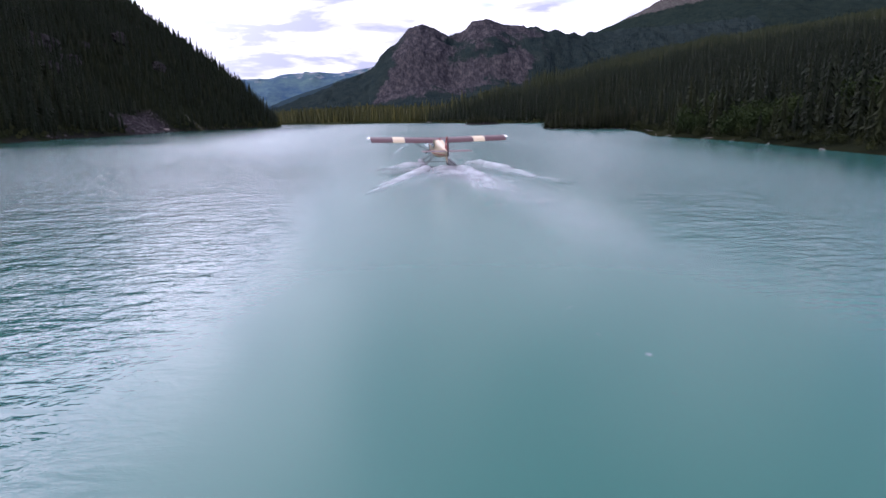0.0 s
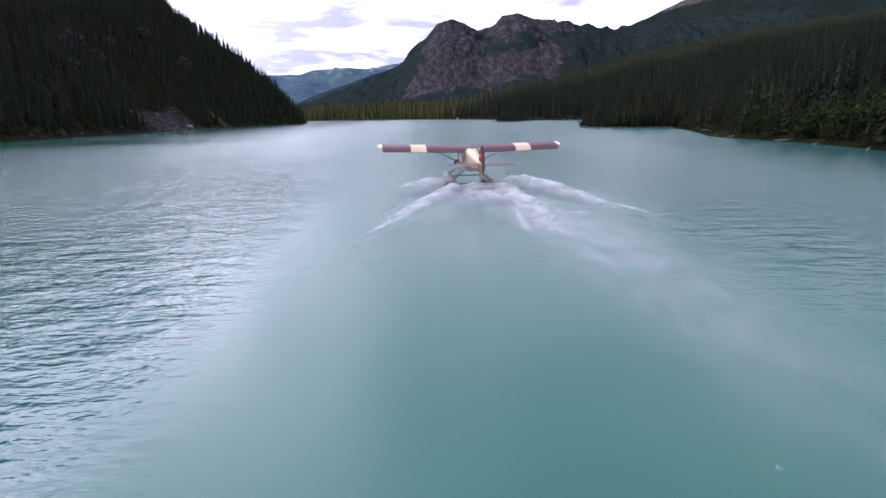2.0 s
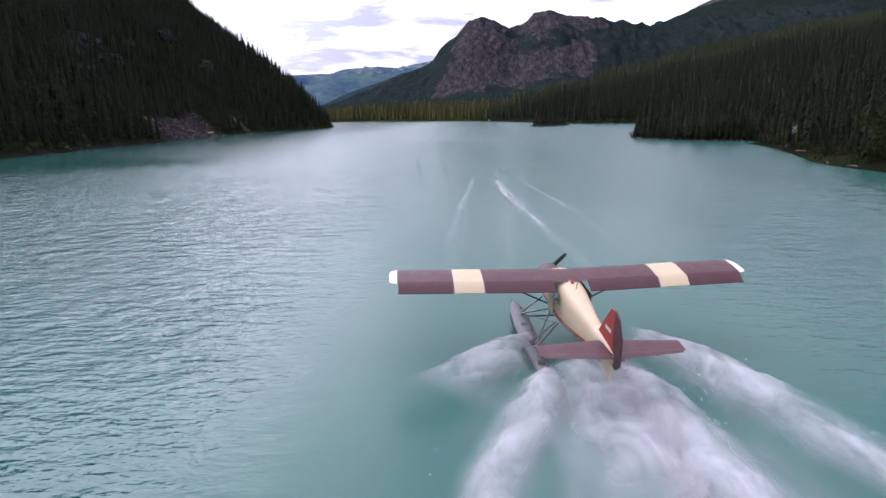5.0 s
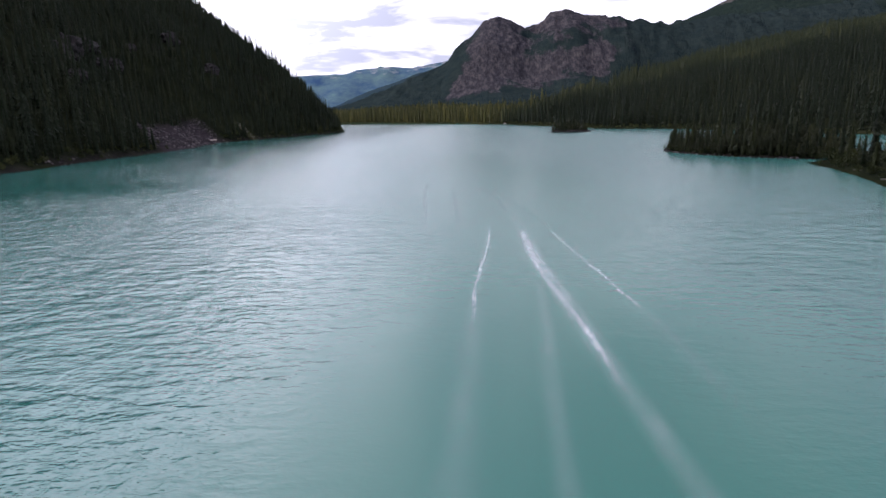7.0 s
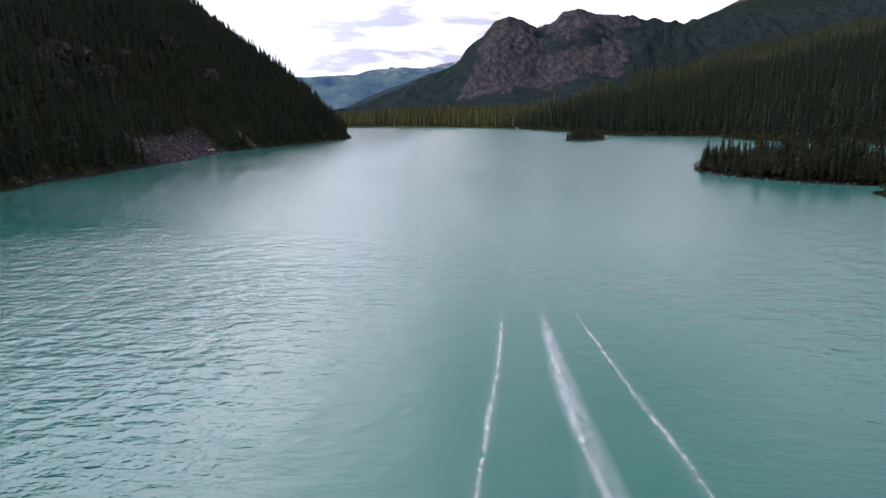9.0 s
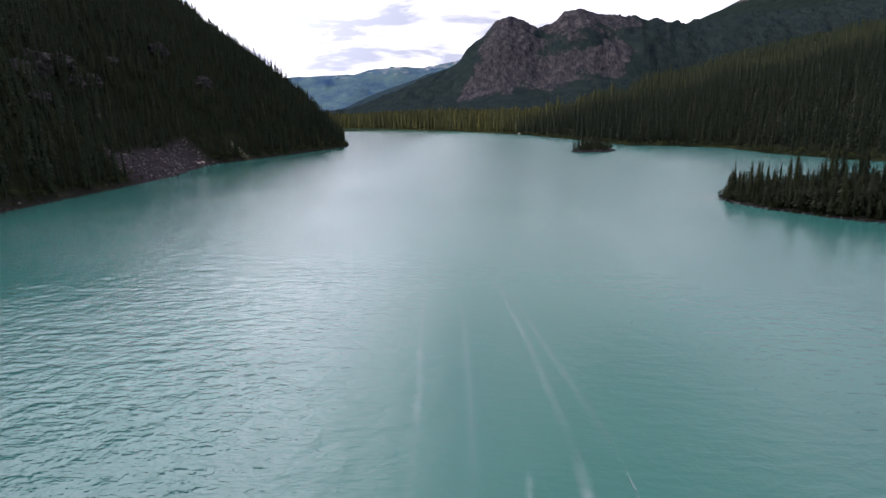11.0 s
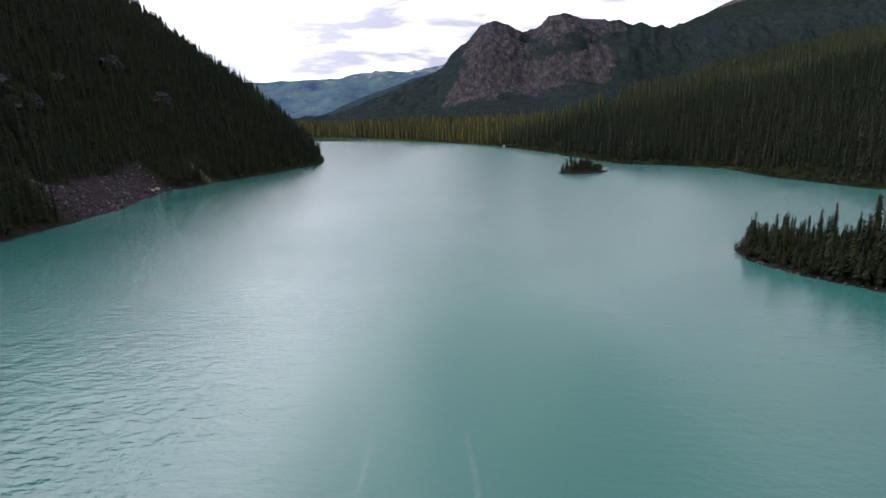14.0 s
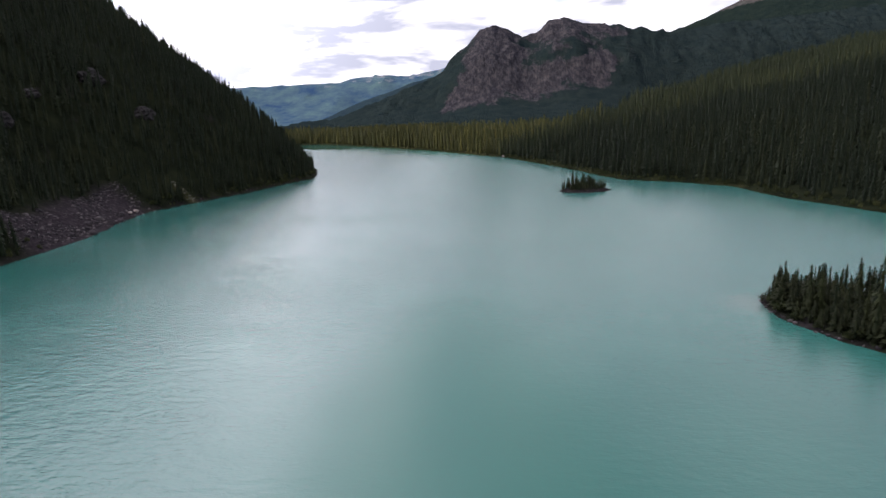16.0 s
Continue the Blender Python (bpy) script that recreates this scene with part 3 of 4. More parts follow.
def scatter(x0, x1, y0, y1, cell, keep, seed):
    """Jittered places on the land for which keep(x, y, z, dw, de, di, dr) holds."""
    rng = np.random.default_rng(seed)
    X, Y = np.meshgrid(np.arange(x0, x1, cell), np.arange(y0, y1, cell), indexing="ij")
    X = (X + rng.uniform(-0.55, 0.55, X.shape) * cell).ravel()
    Y = (Y + rng.uniform(-0.55, 0.55, Y.shape) * cell).ravel()
    z, dw, de, di, dr = land(X, Y)
    k = keep(X, Y, z, dw, de, di, dr)
    return np.stack([X[k], Y[k], z[k]], 1)


def forest(name, label, places, heights, templates, material, seed, width=1.0):
    """Many trees in one mesh of kind stuff."""
    rng = np.random.default_rng(seed)
    pick = rng.integers(0, len(templates), len(places))
    turn = rng.uniform(0, 6.283, len(places))
    tone = np.clip(rng.normal(0.45, 0.22, len(places)) + 0.9 * (fbm(places[:, 0], places[:, 1], 34, 4, seed * 0.7) - 0.5), 0, 1)
    slim = rng.uniform(0.75, 1.25, len(places)) * width
    lean = rng.normal(0, 0.025, (len(places), 2))
    vs, fs, ts, base = [], [], [], 0
    for k, (tv, tf) in enumerate(templates):
        s = np.where(pick == k)[0]
        if not len(s):
            continue
        c, n = np.cos(turn[s])[:, None], np.sin(turn[s])[:, None]
        h = heights[s][:, None]
        x = (tv[None, :, 0] * c - tv[None, :, 1] * n) * h * slim[s][:, None] + tv[None, :, 2] * h * lean[s, 0:1]
        y = (tv[None, :, 0] * n + tv[None, :, 1] * c) * h * slim[s][:, None] + tv[None, :, 2] * h * lean[s, 1:2]
        z = tv[None, :, 2] * h
        vs.append((np.stack([x, y, z], -1) + places[s][:, None, :]).reshape(-1, 3))
        fs.append((tf[None] + (base + np.arange(len(s)) * len(tv))[:, None, None]).reshape(-1, 3))
        ts.append(np.repeat(tone[s], len(tv)))
        base += len(s) * len(tv)
    ob = mesh_from(name, np.concatenate(vs), np.concatenate(fs), material, {"tone": np.concatenate(ts)})
    return tagged(ob, label, "forest", kind="stuff")


def joined(a, b):
    return np.concatenate([a[0], b[0]]), np.concatenate([a[1], b[1] + len(a[0])])


LOW = [joined(crown_template(7, 4, 0.120, s), trunk_template(3, 0.010)) for s in (1, 2, 3, 4)]
MID = [joined(crown_template(10, 5, 0.118, s, 0.12), trunk_template(3, 0.010)) for s in (11, 12, 13, 14, 15)]


def tall_as(places, low, high, seed, patch=40.0):
    rng = np.random.default_rng(seed)
    g = fbm(places[:, 0], places[:, 1], patch, 3, seed * 0.37)
    return (low + (high - low) * np.clip(g * 1.3 - 0.15, 0, 1)) * (0.55 + 0.85 * rng.uniform(0, 1, len(places)) ** 1.4)


def bare(x, y, scale, seed, part_of):
    return fbm(x, y, scale, 4, seed) > part_of


def fan_free(x, y, dw):
    return ~((y > 314 - 0.4 * (x + 150)) & (y < 402) & (dw < 16))


def meadow_free(x, y):
    return np.hypot((x + 145) / 2.8, y - 427) > 3.2


# bare crags that break through the trees of the steep hill: x, y, width, height
CRAGS = [(-199, 447, 17, 11), (-177, 455, 11, 8), (-184, 319, 13, 9), (-191, 339, 12, 12), (-199, 365, 14, 9), (-168, 307, 9, 7), (-193, 364, 9, 7), (-196, 380, 10, 8), (-202, 408, 9, 6)]


def crag_free(x, y):
    ok = np.ones(x.shape, bool)
    for cx, cy, w, h in CRAGS:
        # trees below a crag stay out of its face
        ok &= ~((np.abs(y - cy) < w * 0.5) & (x > cx - h * 0.55) & (x < cx + h * 0.75) & (fbm(x, y, 5, 3, 12.0) < 0.56))
    return ok


spots = scatter(-430, -100, 60, 700, 3.4, lambda x, y, z, dw, de, di, dr: (dw > 1.4) & fan_free(x, y, dw) & meadow_free(x, y) & crag_free(x, y) & bare(x, y, 34, 3.0, 0.22), 21)
forest("hillside_spruce_forest", "dense dark spruce covering the steep hillside", spots, tall_as(spots, 8, 14, 3), MID, NEEDLE_SHADED, 5)
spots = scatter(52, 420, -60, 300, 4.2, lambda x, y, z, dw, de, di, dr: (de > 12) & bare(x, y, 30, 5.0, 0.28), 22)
forest("near_spruce_forest", "dense green spruce on the slope above the shore", spots, tall_as(spots, 6, 10.5, 4), MID, NEEDLE_SHADED, 6)
spots = scatter(20, 900, 300, 1120, 4.1, lambda x, y, z, dw, de, di, dr: (de > 4) & (-(x - 10) * 0.535 + (y - 705) * 0.845 < 60) & bare(x, y, 45, 6.0, 0.24)
                & (x < 260 + 0.62 * (y - 142)), 23)
forest("slope_spruce_forest", "spruce forest on the long slope, its crest in sunlight", spots, tall_as(spots, 9, 15, 5), LOW, NEEDLE_SHADED, 7)
spots = scatter(-420, 140, 690, 1330, 5.4, lambda x, y, z, dw, de, di, dr: (de > 3) & (de < 150) & (-(x - 10) * 0.535 + (y - 705) * 0.845 > 0), 24)
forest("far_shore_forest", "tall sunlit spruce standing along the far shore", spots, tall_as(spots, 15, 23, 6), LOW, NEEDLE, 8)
spots = scatter(-900, 700, 1180, 1700, 13.0, lambda x, y, z, dw, de, di, dr: (de > 60) & (z < 40), 25)
forest("valley_forest", "dark spruce on the valley floor below the mountain", spots, tall_as(spots, 14, 20, 7), LOW, NEEDLE, 9, 1.5)

CROWNS, TRUNKS = [], []
for s in range(6):
    cv, cf = crown_template(15 + s % 3, 8, (0.13, 0.16, 0.105, 0.18, 0.09, 0.14)[s], 40 + s, 0.15)
    holder = mesh_from("crown", cv, cf, NEEDLE_ONE)
    CROWNS.append(holder.data)
    bpy.data.objects.remove(holder)
    tv, tf = trunk_template(6, 0.014)
    holder = mesh_from("trunk", tv, tf, BARK)
    TRUNKS.append(holder.data)
    bpy.data.objects.remove(holder)


def spruce_tree(x, y, z, h, k, turn, label, group):
    """One spruce with a trunk and a ragged crown."""
    tree = new("spruce_tree")
    tree.matrix_world = pose(x, y, z - 0.1, 0, 0, turn) @ Matrix.Diagonal((h, h, h, 1))
    for nm, data in (("trunk", TRUNKS[k]), ("crown", CROWNS[k])):
        ob = new(nm, data)
        ob.parent = tree
    return tagged(tree, label, "tree", group)


def tree_row(places, low, high, label, group, seed):
    rng = np.random.default_rng(seed)
    for x, y, z in places:
        h = rng.uniform(low, high) * rng.choice([0.7, 0.9, 1.0, 1.0, 1.1, 1.55])
        spruce_tree(x, y, z, h, int(rng.integers(0, 6)), rng.uniform(0, 360), label, group)


spots = scatter(50, 100, 208, 268, 3.0, lambda x, y, z, dw, de, di, dr: (di > 1.6), 31)
tree_row(spots, 5.6, 8.6, "slender dark green spruce on the low wooded islet", "trees on the islet", 32)
spots = scatter(36, 70, 424, 450, 2.2, lambda x, y, z, dw, de, di, dr: (dr > 2.2), 33)
tree_row(spots, 3.8, 6.2, "small dark spruce on the rocky isle", "trees on the rocky isle", 34)
spots = scatter(45, 110, 60, 212, 3.0, lambda x, y, z, dw, de, di, dr: (de > 2.0) & (de < 12) & (x < 80) & (fbm(x, y, 16, 3, 15.0) < 0.60), 35)
tree_row(spots, 3.6, 7.6, "green spruce at the edge of the lake shore", "trees along the near shore", 36)
spots = scatter(-175, -105, 215, 560, 4.6, lambda x, y, z, dw, de, di, dr: (dw > 0.9) & (dw < 5) & fan_free(x, y, dw) & meadow_free(x, y), 37)
tree_row(spots, 4.5, 9.0, "dark spruce leaning from the steep lake shore", "trees along the steep shore", 38)


# ---- bushes, stones, driftwood ----
def leaf_template(count, seed, leaf=0.065):
    """A loose dome of small leaf sprays."""
    rng = np.random.default_rng(seed)
    v, f = [], []
    for _ in range(count):
        d = rng.normal(0, 1, 3)
        d /= np.linalg.norm(d)
        c = d * rng.uniform(0.35, 1.0) * np.array([0.6, 0.6, 0.52]) + np.array([0, 0, 0.5])
        a, b = rng.normal(0, leaf, 3), rng.normal(0, leaf, 3)
        n = len(v)
        v += [c - a, c + b, c + a]
        f.append((n, n + 1, n + 2))
    return np.array(v), np.array(f)


LEAFY = [leaf_template(190, s) for s in (51, 52, 53)]
spots = scatter(45, 120, -20, 275, 2.4, lambda x, y, z, dw, de, di, dr: ((de > 0.6) & (de < 7)) | ((di > 0.5) & (di < 3.2)), 41)
forest("shore_willow_bushes", "low yellow-green willow bushes along the waterline", spots, tall_as(spots, 1.0, 2.4, 9, 12), LEAFY, BUSH, 10)
ALDER = needle_material("alder_leaves", (0.013, 0.023, 0.008), (0.024, 0.040, 0.012), (0.046, 0.060, 0.018))
TALL_LEAFY = [leaf_template(620, s, 0.042) for s in (54, 55, 56)]
spots = scatter(50, 110, 84, 178, 2.6, lambda x, y, z, dw, de, di, dr: (de > 2.0) & (de < 19) & (fbm(x, y, 16, 3, 15.0) > 0.55), 46)
forest("shore_alder_thicket", "fresh green alder thicket climbing the bank between the spruce", spots, tall_as(spots, 3.0, 5.2, 15, 12), TALL_LEAFY, ALDER, 16, 0.9)
spots = scatter(20, 200, 205, 720, 2.9, lambda x, y, z, dw, de, di, dr: (de > 0.6) & (de < 6), 42)
forest("bay_willow_bushes", "yellow-green bushes at the foot of the forest", spots, tall_as(spots, 1.0, 2.6, 10, 20), LEAFY, BUSH, 11)
spots = scatter(-180, -105, 160, 570, 2.8, lambda x, y, z, dw, de, di, dr: (dw > 0.3) & (dw < 4.5) & ~((y > 318) & (y < 402)), 43)
forest("steep_shore_bushes", "dark green bushes along the foot of the steep slope", spots, tall_as(spots, 1.2, 2.8, 11, 20), LEAFY, BUSH, 12)


spots = scatter(50, 100, 208, 268, 1.35, lambda x, y, z, dw, de, di, dr: (di > 1.0), 44)
forest("islet_undergrowth", "dense dark green shrubs and young spruce covering the islet", spots, tall_as(spots, 3.2, 5.4, 12, 9), MID, NEEDLE_ONE_MASS, 13, 2.2)
spots = scatter(36, 70, 424, 450, 1.6, lambda x, y, z, dw, de, di, dr: (dr > 1.6), 45)
forest("isle_undergrowth", "dark shrubs between the trees of the rocky isle", spots, tall_as(spots, 2.4, 4.4, 13, 9), MID, NEEDLE_ONE_MASS, 14, 1.6)


def stone_template(seed):
    bm = bmesh.new()
    bmesh.ops.create_icosphere(bm, subdivisions=1, radius=0.5)
    rng = np.random.default_rng(seed)
    sq = np.array([1, rng.uniform(0.6, 1.0), rng.uniform(0.45, 0.8)])
    v = np.array([tuple(p.co) for p in bm.verts]) * sq * rng.uniform(0.78, 1.22, (len(bm.verts), 1))
    f = np.array([[p.index for p in q.verts] for q in bm.faces])
    bm.free()
    return v, f


STONES = [stone_template(s) for s in range(61, 67)]
spots = scatter(-190, -125, 305, 410, 0.85, lambda x, y, z, dw, de, di, dr: (dw > -0.6) & ~fan_free(x, y, dw) & (fbm(x, y, 5, 3, 3.3) > 0.42), 51)
rng = np.random.default_rng(52)
sizes = rng.gamma(2.0, 0.24, len(spots)) + 0.25
fan = forest("fallen_stones", "violet-grey fallen stones in a fan down to the lake", spots, sizes, STONES, STONE, 53)
tagged(fan, category="stones")
spots = scatter(-165, -100, 200, 570, 1.6, lambda x, y, z, dw, de, di, dr: (dw > -0.8) & (dw < 1.6) & (fbm(x, y, 9, 3, 4.3) > 0.45), 54)
edge = forest("shore_stones", "dark stones along the steep waterline", spots, np.random.default_rng(55).uniform(0.4, 1.3, len(spots)), STONES, STONE, 56)
tagged(edge, category="stones")
spots = scatter(36, 100, 205, 450, 1.1, lambda x, y, z, dw, de, di, dr: ((dr > -0.5) & (dr < 2.2)) | ((di > -0.4) & (di < 0.7)), 57)
edge = forest("isle_stones", "reddish stones round the low isles", spots, np.random.default_rng(58).uniform(0.3, 1.1, len(spots)), STONES, STONE, 59)
tagged(edge, category="stones")


def boulder(x, y, size, seed, material, label):
    bm = bmesh.new()
    bmesh.ops.create_icosphere(bm, subdivisions=3, radius=size / 2)
    for v in bm.verts:
        d = noise.fractal(v.co / size * 2.2 + Vector((seed, 0, 0)), 1.0, 2.0, 4)
        v.co *= 1 + 0.28 * d
        v.co.z *= 0.7
    me = bpy.data.meshes.new("boulder")
    bm.to_mesh(me)
    bm.free()
    me.materials.append(material)
    ob = new("boulder", me)
    z = float(land(np.array([x]), np.array([y]))[0][0])
    ob.matrix_world = pose(x, y, max(z, -0.2) + size * 0.16, 0, 0, seed * 50)
    return tagged(ob, label, "boulder", "boulders on the shore")


spots = scatter(-160, -134, 420, 434, 0.7, lambda x, y, z, dw, de, di, dr: (np.hypot((x + 145) / 2.8, y - 427) < 2.6) & (fbm(x, y, 3, 3, 7.7) > 0.45), 81)
run = forest("pale_rubble_run", "narrow run of pale rubble on the steep bank", spots, np.random.default_rng(82).gamma(2.0, 0.22, len(spots)) + 0.25, STONES, RUBBLE, 83)
tagged(run, category="stones")


def rock_crag(x, y, wide, high, seed):
    """A craggy rock face standing out of the slope, split by ledges."""
    bm = bmesh.new()
    bmesh.ops.create_icosphere(bm, subdivisions=4, radius=0.5)
    for v in bm.verts:
        d = noise.fractal(v.co * 3.0 + Vector((seed, 1.3, 0)), 0.9, 2.1, 5)
        ledge = 0.10 * math.sin(v.co.z * 23 + 3 * d + seed)
        v.co *= 1 + 0.42 * d + ledge * 0.5
        v.co = Vector((v.co.x * high * 0.95, v.co.y * wide, v.co.z * high))
    me = bpy.data.meshes.new("rock_crag")
    bm.to_mesh(me)
    bm.free()
    me.materials.append(CRAG)
    ob = new("rock_crag", me)
    z = float(land(np.array([x]), np.array([y]))[0][0])
    ob.matrix_world = pose(x, y, z - high * 0.02, 0, -20, 12 * math.sin(seed))
    return tagged(ob, "grey weathered crag breaking out of the wooded slope", "crag", "crags on the steep hill")


for k, (cx, cy, w, h) in enumerate(CRAGS):
    rock_crag(cx, cy, w, h, 2.0 + 1.7 * k)

boulder(-150.5, 391, 2.2, 3.1, PALE, "large pale pink boulder at the foot of the fallen stones")
boulder(-150.0, 386, 1.8, 4.7, PALE, "pale boulder beside the fallen stones")
boulder(22.5, 696, 2.6, 5.3, PALE, "white boulder on the point of the far shore")
for bx, by, bs, bk in ((-146, 372, 2.6, 6.0), (-143, 360, 2.2, 7.0), (-140, 345, 2.8, 8.0), (-141, 335, 2.0, 9.0), (-150, 380, 2.2, 10.0), (-146, 352, 2.4, 11.0)):
    boulder(bx, by, bs, bk, STONE, "angular violet-grey boulder on the stone fan")


def driftwood(x, y, length, turn, seed):
    """A bleached log with a bend and a broken branch."""
    rng = np.random.default_rng(seed)
    bm = bmesh.new()
    rings = []
    for i in range(9):
        u = i / 8
        r = 0.10 * (1.1 - 0.6 * u)
        c = Vector((length * (u - 0.5), 0.12 * math.sin(u * 3 + seed), 0.10 + 0.05 * math.sin(u * 5)))
        rings.append([bm.verts.new(c + Vector((0, r * math.cos(a), r * math.sin(a)))) for a in np.linspace(0, 2 * math.pi, 9)[:-1]])
    for a, b in zip(rings, rings[1:]):
        for i in range(8):
            bm.faces.new((a[i], a[(i + 1) % 8], b[(i + 1) % 8], b[i]))
    bm.faces.new(rings[0]), bm.faces.new(rings[-1])
    tip = bm.verts.new((length * 0.1, 0.45, 0.5))
    foot = [bm.verts.new((length * 0.1 + 0.06 * math.cos(a), 0.06 * math.sin(a), 0.25)) for a in (0, 2.1, 4.2)]
    for i in range(3):
        bm.faces.new((foot[i], foot[(i + 1) % 3], tip))
    me = bpy.data.meshes.new("driftwood_log")
    bmesh.ops.recalc_face_normals(bm, faces=bm.faces)
    bm.to_mesh(me)
    bm.free()
    me.materials.append(DRIFT)
    ob = new("driftwood_log", me)
    z = float(land(np.array([x]), np.array([y]))[0][0])
    ob.matrix_world = pose(x, y, max(z, -0.05), 0, 0, turn)
    tagged(ob, "bleached driftwood log lying on the waterline", "log", "driftwood on the shore")


for k, (dx, dy) in enumerate(((58.6, 144), (58.8, 138), (59.4, 121), (59.8, 112), (57.6, 98), (55.4, 82), (71.0, 182), (66.5, 166))):
    driftwood(dx, dy, 1.5 + (k * 0.5) % 1.2, 70 + 37 * k, 70 + k)


# ---- foam left by the floats ----
def foam_trail(points, width, low, high, label):
    """A ribbon of foam on the water along a track."""
    pts = [Vector((x, y, 0)) for x, y in points]
    line = []
    for a, b in zip(pts, pts[1:]):
        k = max(2, int((b - a).length / 1.0))
        line += [a.lerp(b, i / k) for i in range(k)]
    line.append(pts[-1])
    v, s = [], []
    cols = 9
    for i, p in enumerate(line):
        q = line[min(i + 1, len(line) - 1)] - line[max(i - 1, 0)]
        side = Vector((q.y, -q.x, 0)).normalized()
        u = i / (len(line) - 1)
        w = width * (0.40 + 0.65 * (1 - u)) * (1 + 0.5 * (noise.noise(Vector((p.y * 0.13, width, 3))) ))
        p = p + side * 0.35 * noise.noise(Vector((p.y * 0.16, 7.1, width)))
        power = smooth01(u, 0, 0.34) * (1 - smooth01(u, 0.58, 0.98)) * (low + (high - low) * u) * (1 + 0.30 * noise.noise(Vector((p.y * 0.21, 1.0, width))))
        for c in range(cols):
            e = c / (cols - 1) * 2 - 1
            v.append(tuple(p + side * w * e + Vector((0, 0, 0.012 + 0.03 * (1 - e * e)))))
            s.append(power * (1 - e * e))
    ob = mesh_from("foam_trail", np.array(v), grid_faces(len(line), cols), FOAM, {"strength": np.array(s)}, True)
    return tagged(ob, label, "foam", kind="stuff")


# fresh foam behind the floats, then the older lines up the lake
foam_trail([(-3.0, 42), (-2.5, 46), (-1.8, 50), (-0.9, 54), (0.4, 59), (1.8, 63), (2.4, 64.5)], 0.60, 0.74, 0.92, "broken white foam line left by one float")
foam_trail([(6.0, 40), (5.6, 48), (5.4, 54), (5.3, 59), (5.5, 63), (5.6, 65)], 0.70, 0.62, 0.92, "soft white foam line left by the other float")
foam_trail([(13.6, 47), (12.3, 54), (11.6, 57), (10.7, 61), (9.2, 64.5), (7.4, 67), (6.6, 68)], 0.50, 0.80, 0.92, "bright white foam line thrown out sideways")
foam_trail([(-1.6, 86), (-1.5, 97), (-1.2, 108), (-0.3, 121), (0.2, 133), (0.6, 142), (0.7, 148)], 0.42, 0.66, 0.86, "thin white foam line along the wake")
foam_trail([(8.0, 72), (6.9, 82), (6.4, 90), (6.0, 94), (5.4, 100.5), (4.2, 113), (3.7, 124), (3.6, 132), (3.9, 142), (4.1, 149)], 0.62, 0.56, 0.86, "broad white foam line along the wake")
foam_trail([(11.0, 88), (10.5, 97), (9.8, 104.6), (9.1, 111.3), (8.0, 119), (6.8, 130), (5.8, 144), (5.4, 150)], 0.42, 0.64, 0.80, "thin foam line at the edge of the wake")


def foam_patch(x, y, wide, long_, turn):
    """A torn scrap of foam drifting on the wake."""
    v, st = [], []
    rings, around = 5, 16
    for r in range(rings):
        for a in range(around):
            q = 2 * math.pi * a / around
            d = r / (rings - 1) * (1 + 0.35 * noise.noise(Vector((math.cos(q) * 1.3 + x, math.sin(q) * 1.3 + y, 2))))
            px, py = d * wide * math.cos(q), d * long_ * math.sin(q)
            v.append((x + px * math.cos(turn) - py * math.sin(turn), y + px * math.sin(turn) + py * math.cos(turn), 0.014 + 0.012 * (1 - r / (rings - 1))))
            st.append(0.58 * (1 - r / (rings - 1)))
    f = []
    for r in range(rings - 1):
        for a in range(around):
            f.append((r * around + a, r * around + (a + 1) % around, (r + 1) * around + (a + 1) % around, (r + 1) * around + a))
    ob = mesh_from("foam_patch", np.array(v), np.array(f), FOAM, {"strength": np.array(st)}, True)
    tagged(ob, "small torn scrap of white foam on the wake", "foam", kind="stuff")


for k, (fx, fy) in enumerate(((6.4, 16.2), (5.9, 17.2), (5.0, 20.6), (5.2, 18.6), (6.6, 13.9), (5.6, 15.3), (3.9, 19.8), (3.6, 24.5), (1.2, 24.4), (5.9, 33.1), (6.8, 31.2), (6.5, 28.1),
                              (4.0, 60.2), (-1.7, 49.6), (-0.9, 50.9), (-2.0, 45.8), (-0.5, 55.6))):
    foam_patch(fx, fy, 0.55 + 0.25 * (k % 3), 0.28 + 0.14 * (k % 2), 0.4 * k)


# ---- seaplane ----
CREAM = paint_material("cream_paint", (0.70, 0.55, 0.37), (0.58, 0.44, 0.29))
MAROON = paint_material("maroon_paint", (0.085, 0.028, 0.036), (0.13, 0.055, 0.06), 0.42)
RED = paint_material("red_paint", (0.42, 0.035, 0.025), (0.28, 0.03, 0.03))
WHITE = paint_material("white_paint", (0.80, 0.78, 0.74), (0.62, 0.60, 0.56))
ALU = metal_material("aluminium", (0.17, 0.17, 0.18), 0.5)
DARK = metal_material("dark_steel", (0.07, 0.07, 0.075), 0.45)
RUBBER = paint_material("black_rubber", (0.02, 0.02, 0.02), (0.05, 0.05, 0.05), 0.7)
GLASS_N = Nodes("cabin_glass")
GLASS = GLASS_N.done((0.10, 0.12, 0.13), 0.05, IOR=1.45, Transmission_Weight=0.6)


def loft(bm, rings, close=True):
    rows = [[bm.verts.new(p) for p in ring] for ring in rings]
    n = len(rows[0])
    for a, b in zip(rows, rows[1:]):
        for i in range(n if close else n - 1):
            bm.faces.new((a[i], a[(i + 1) % n], b[(i + 1) % n], b[i]))
    if close:
        bm.faces.new(rows[0]), bm.faces.new(rows[-1])
    return bm


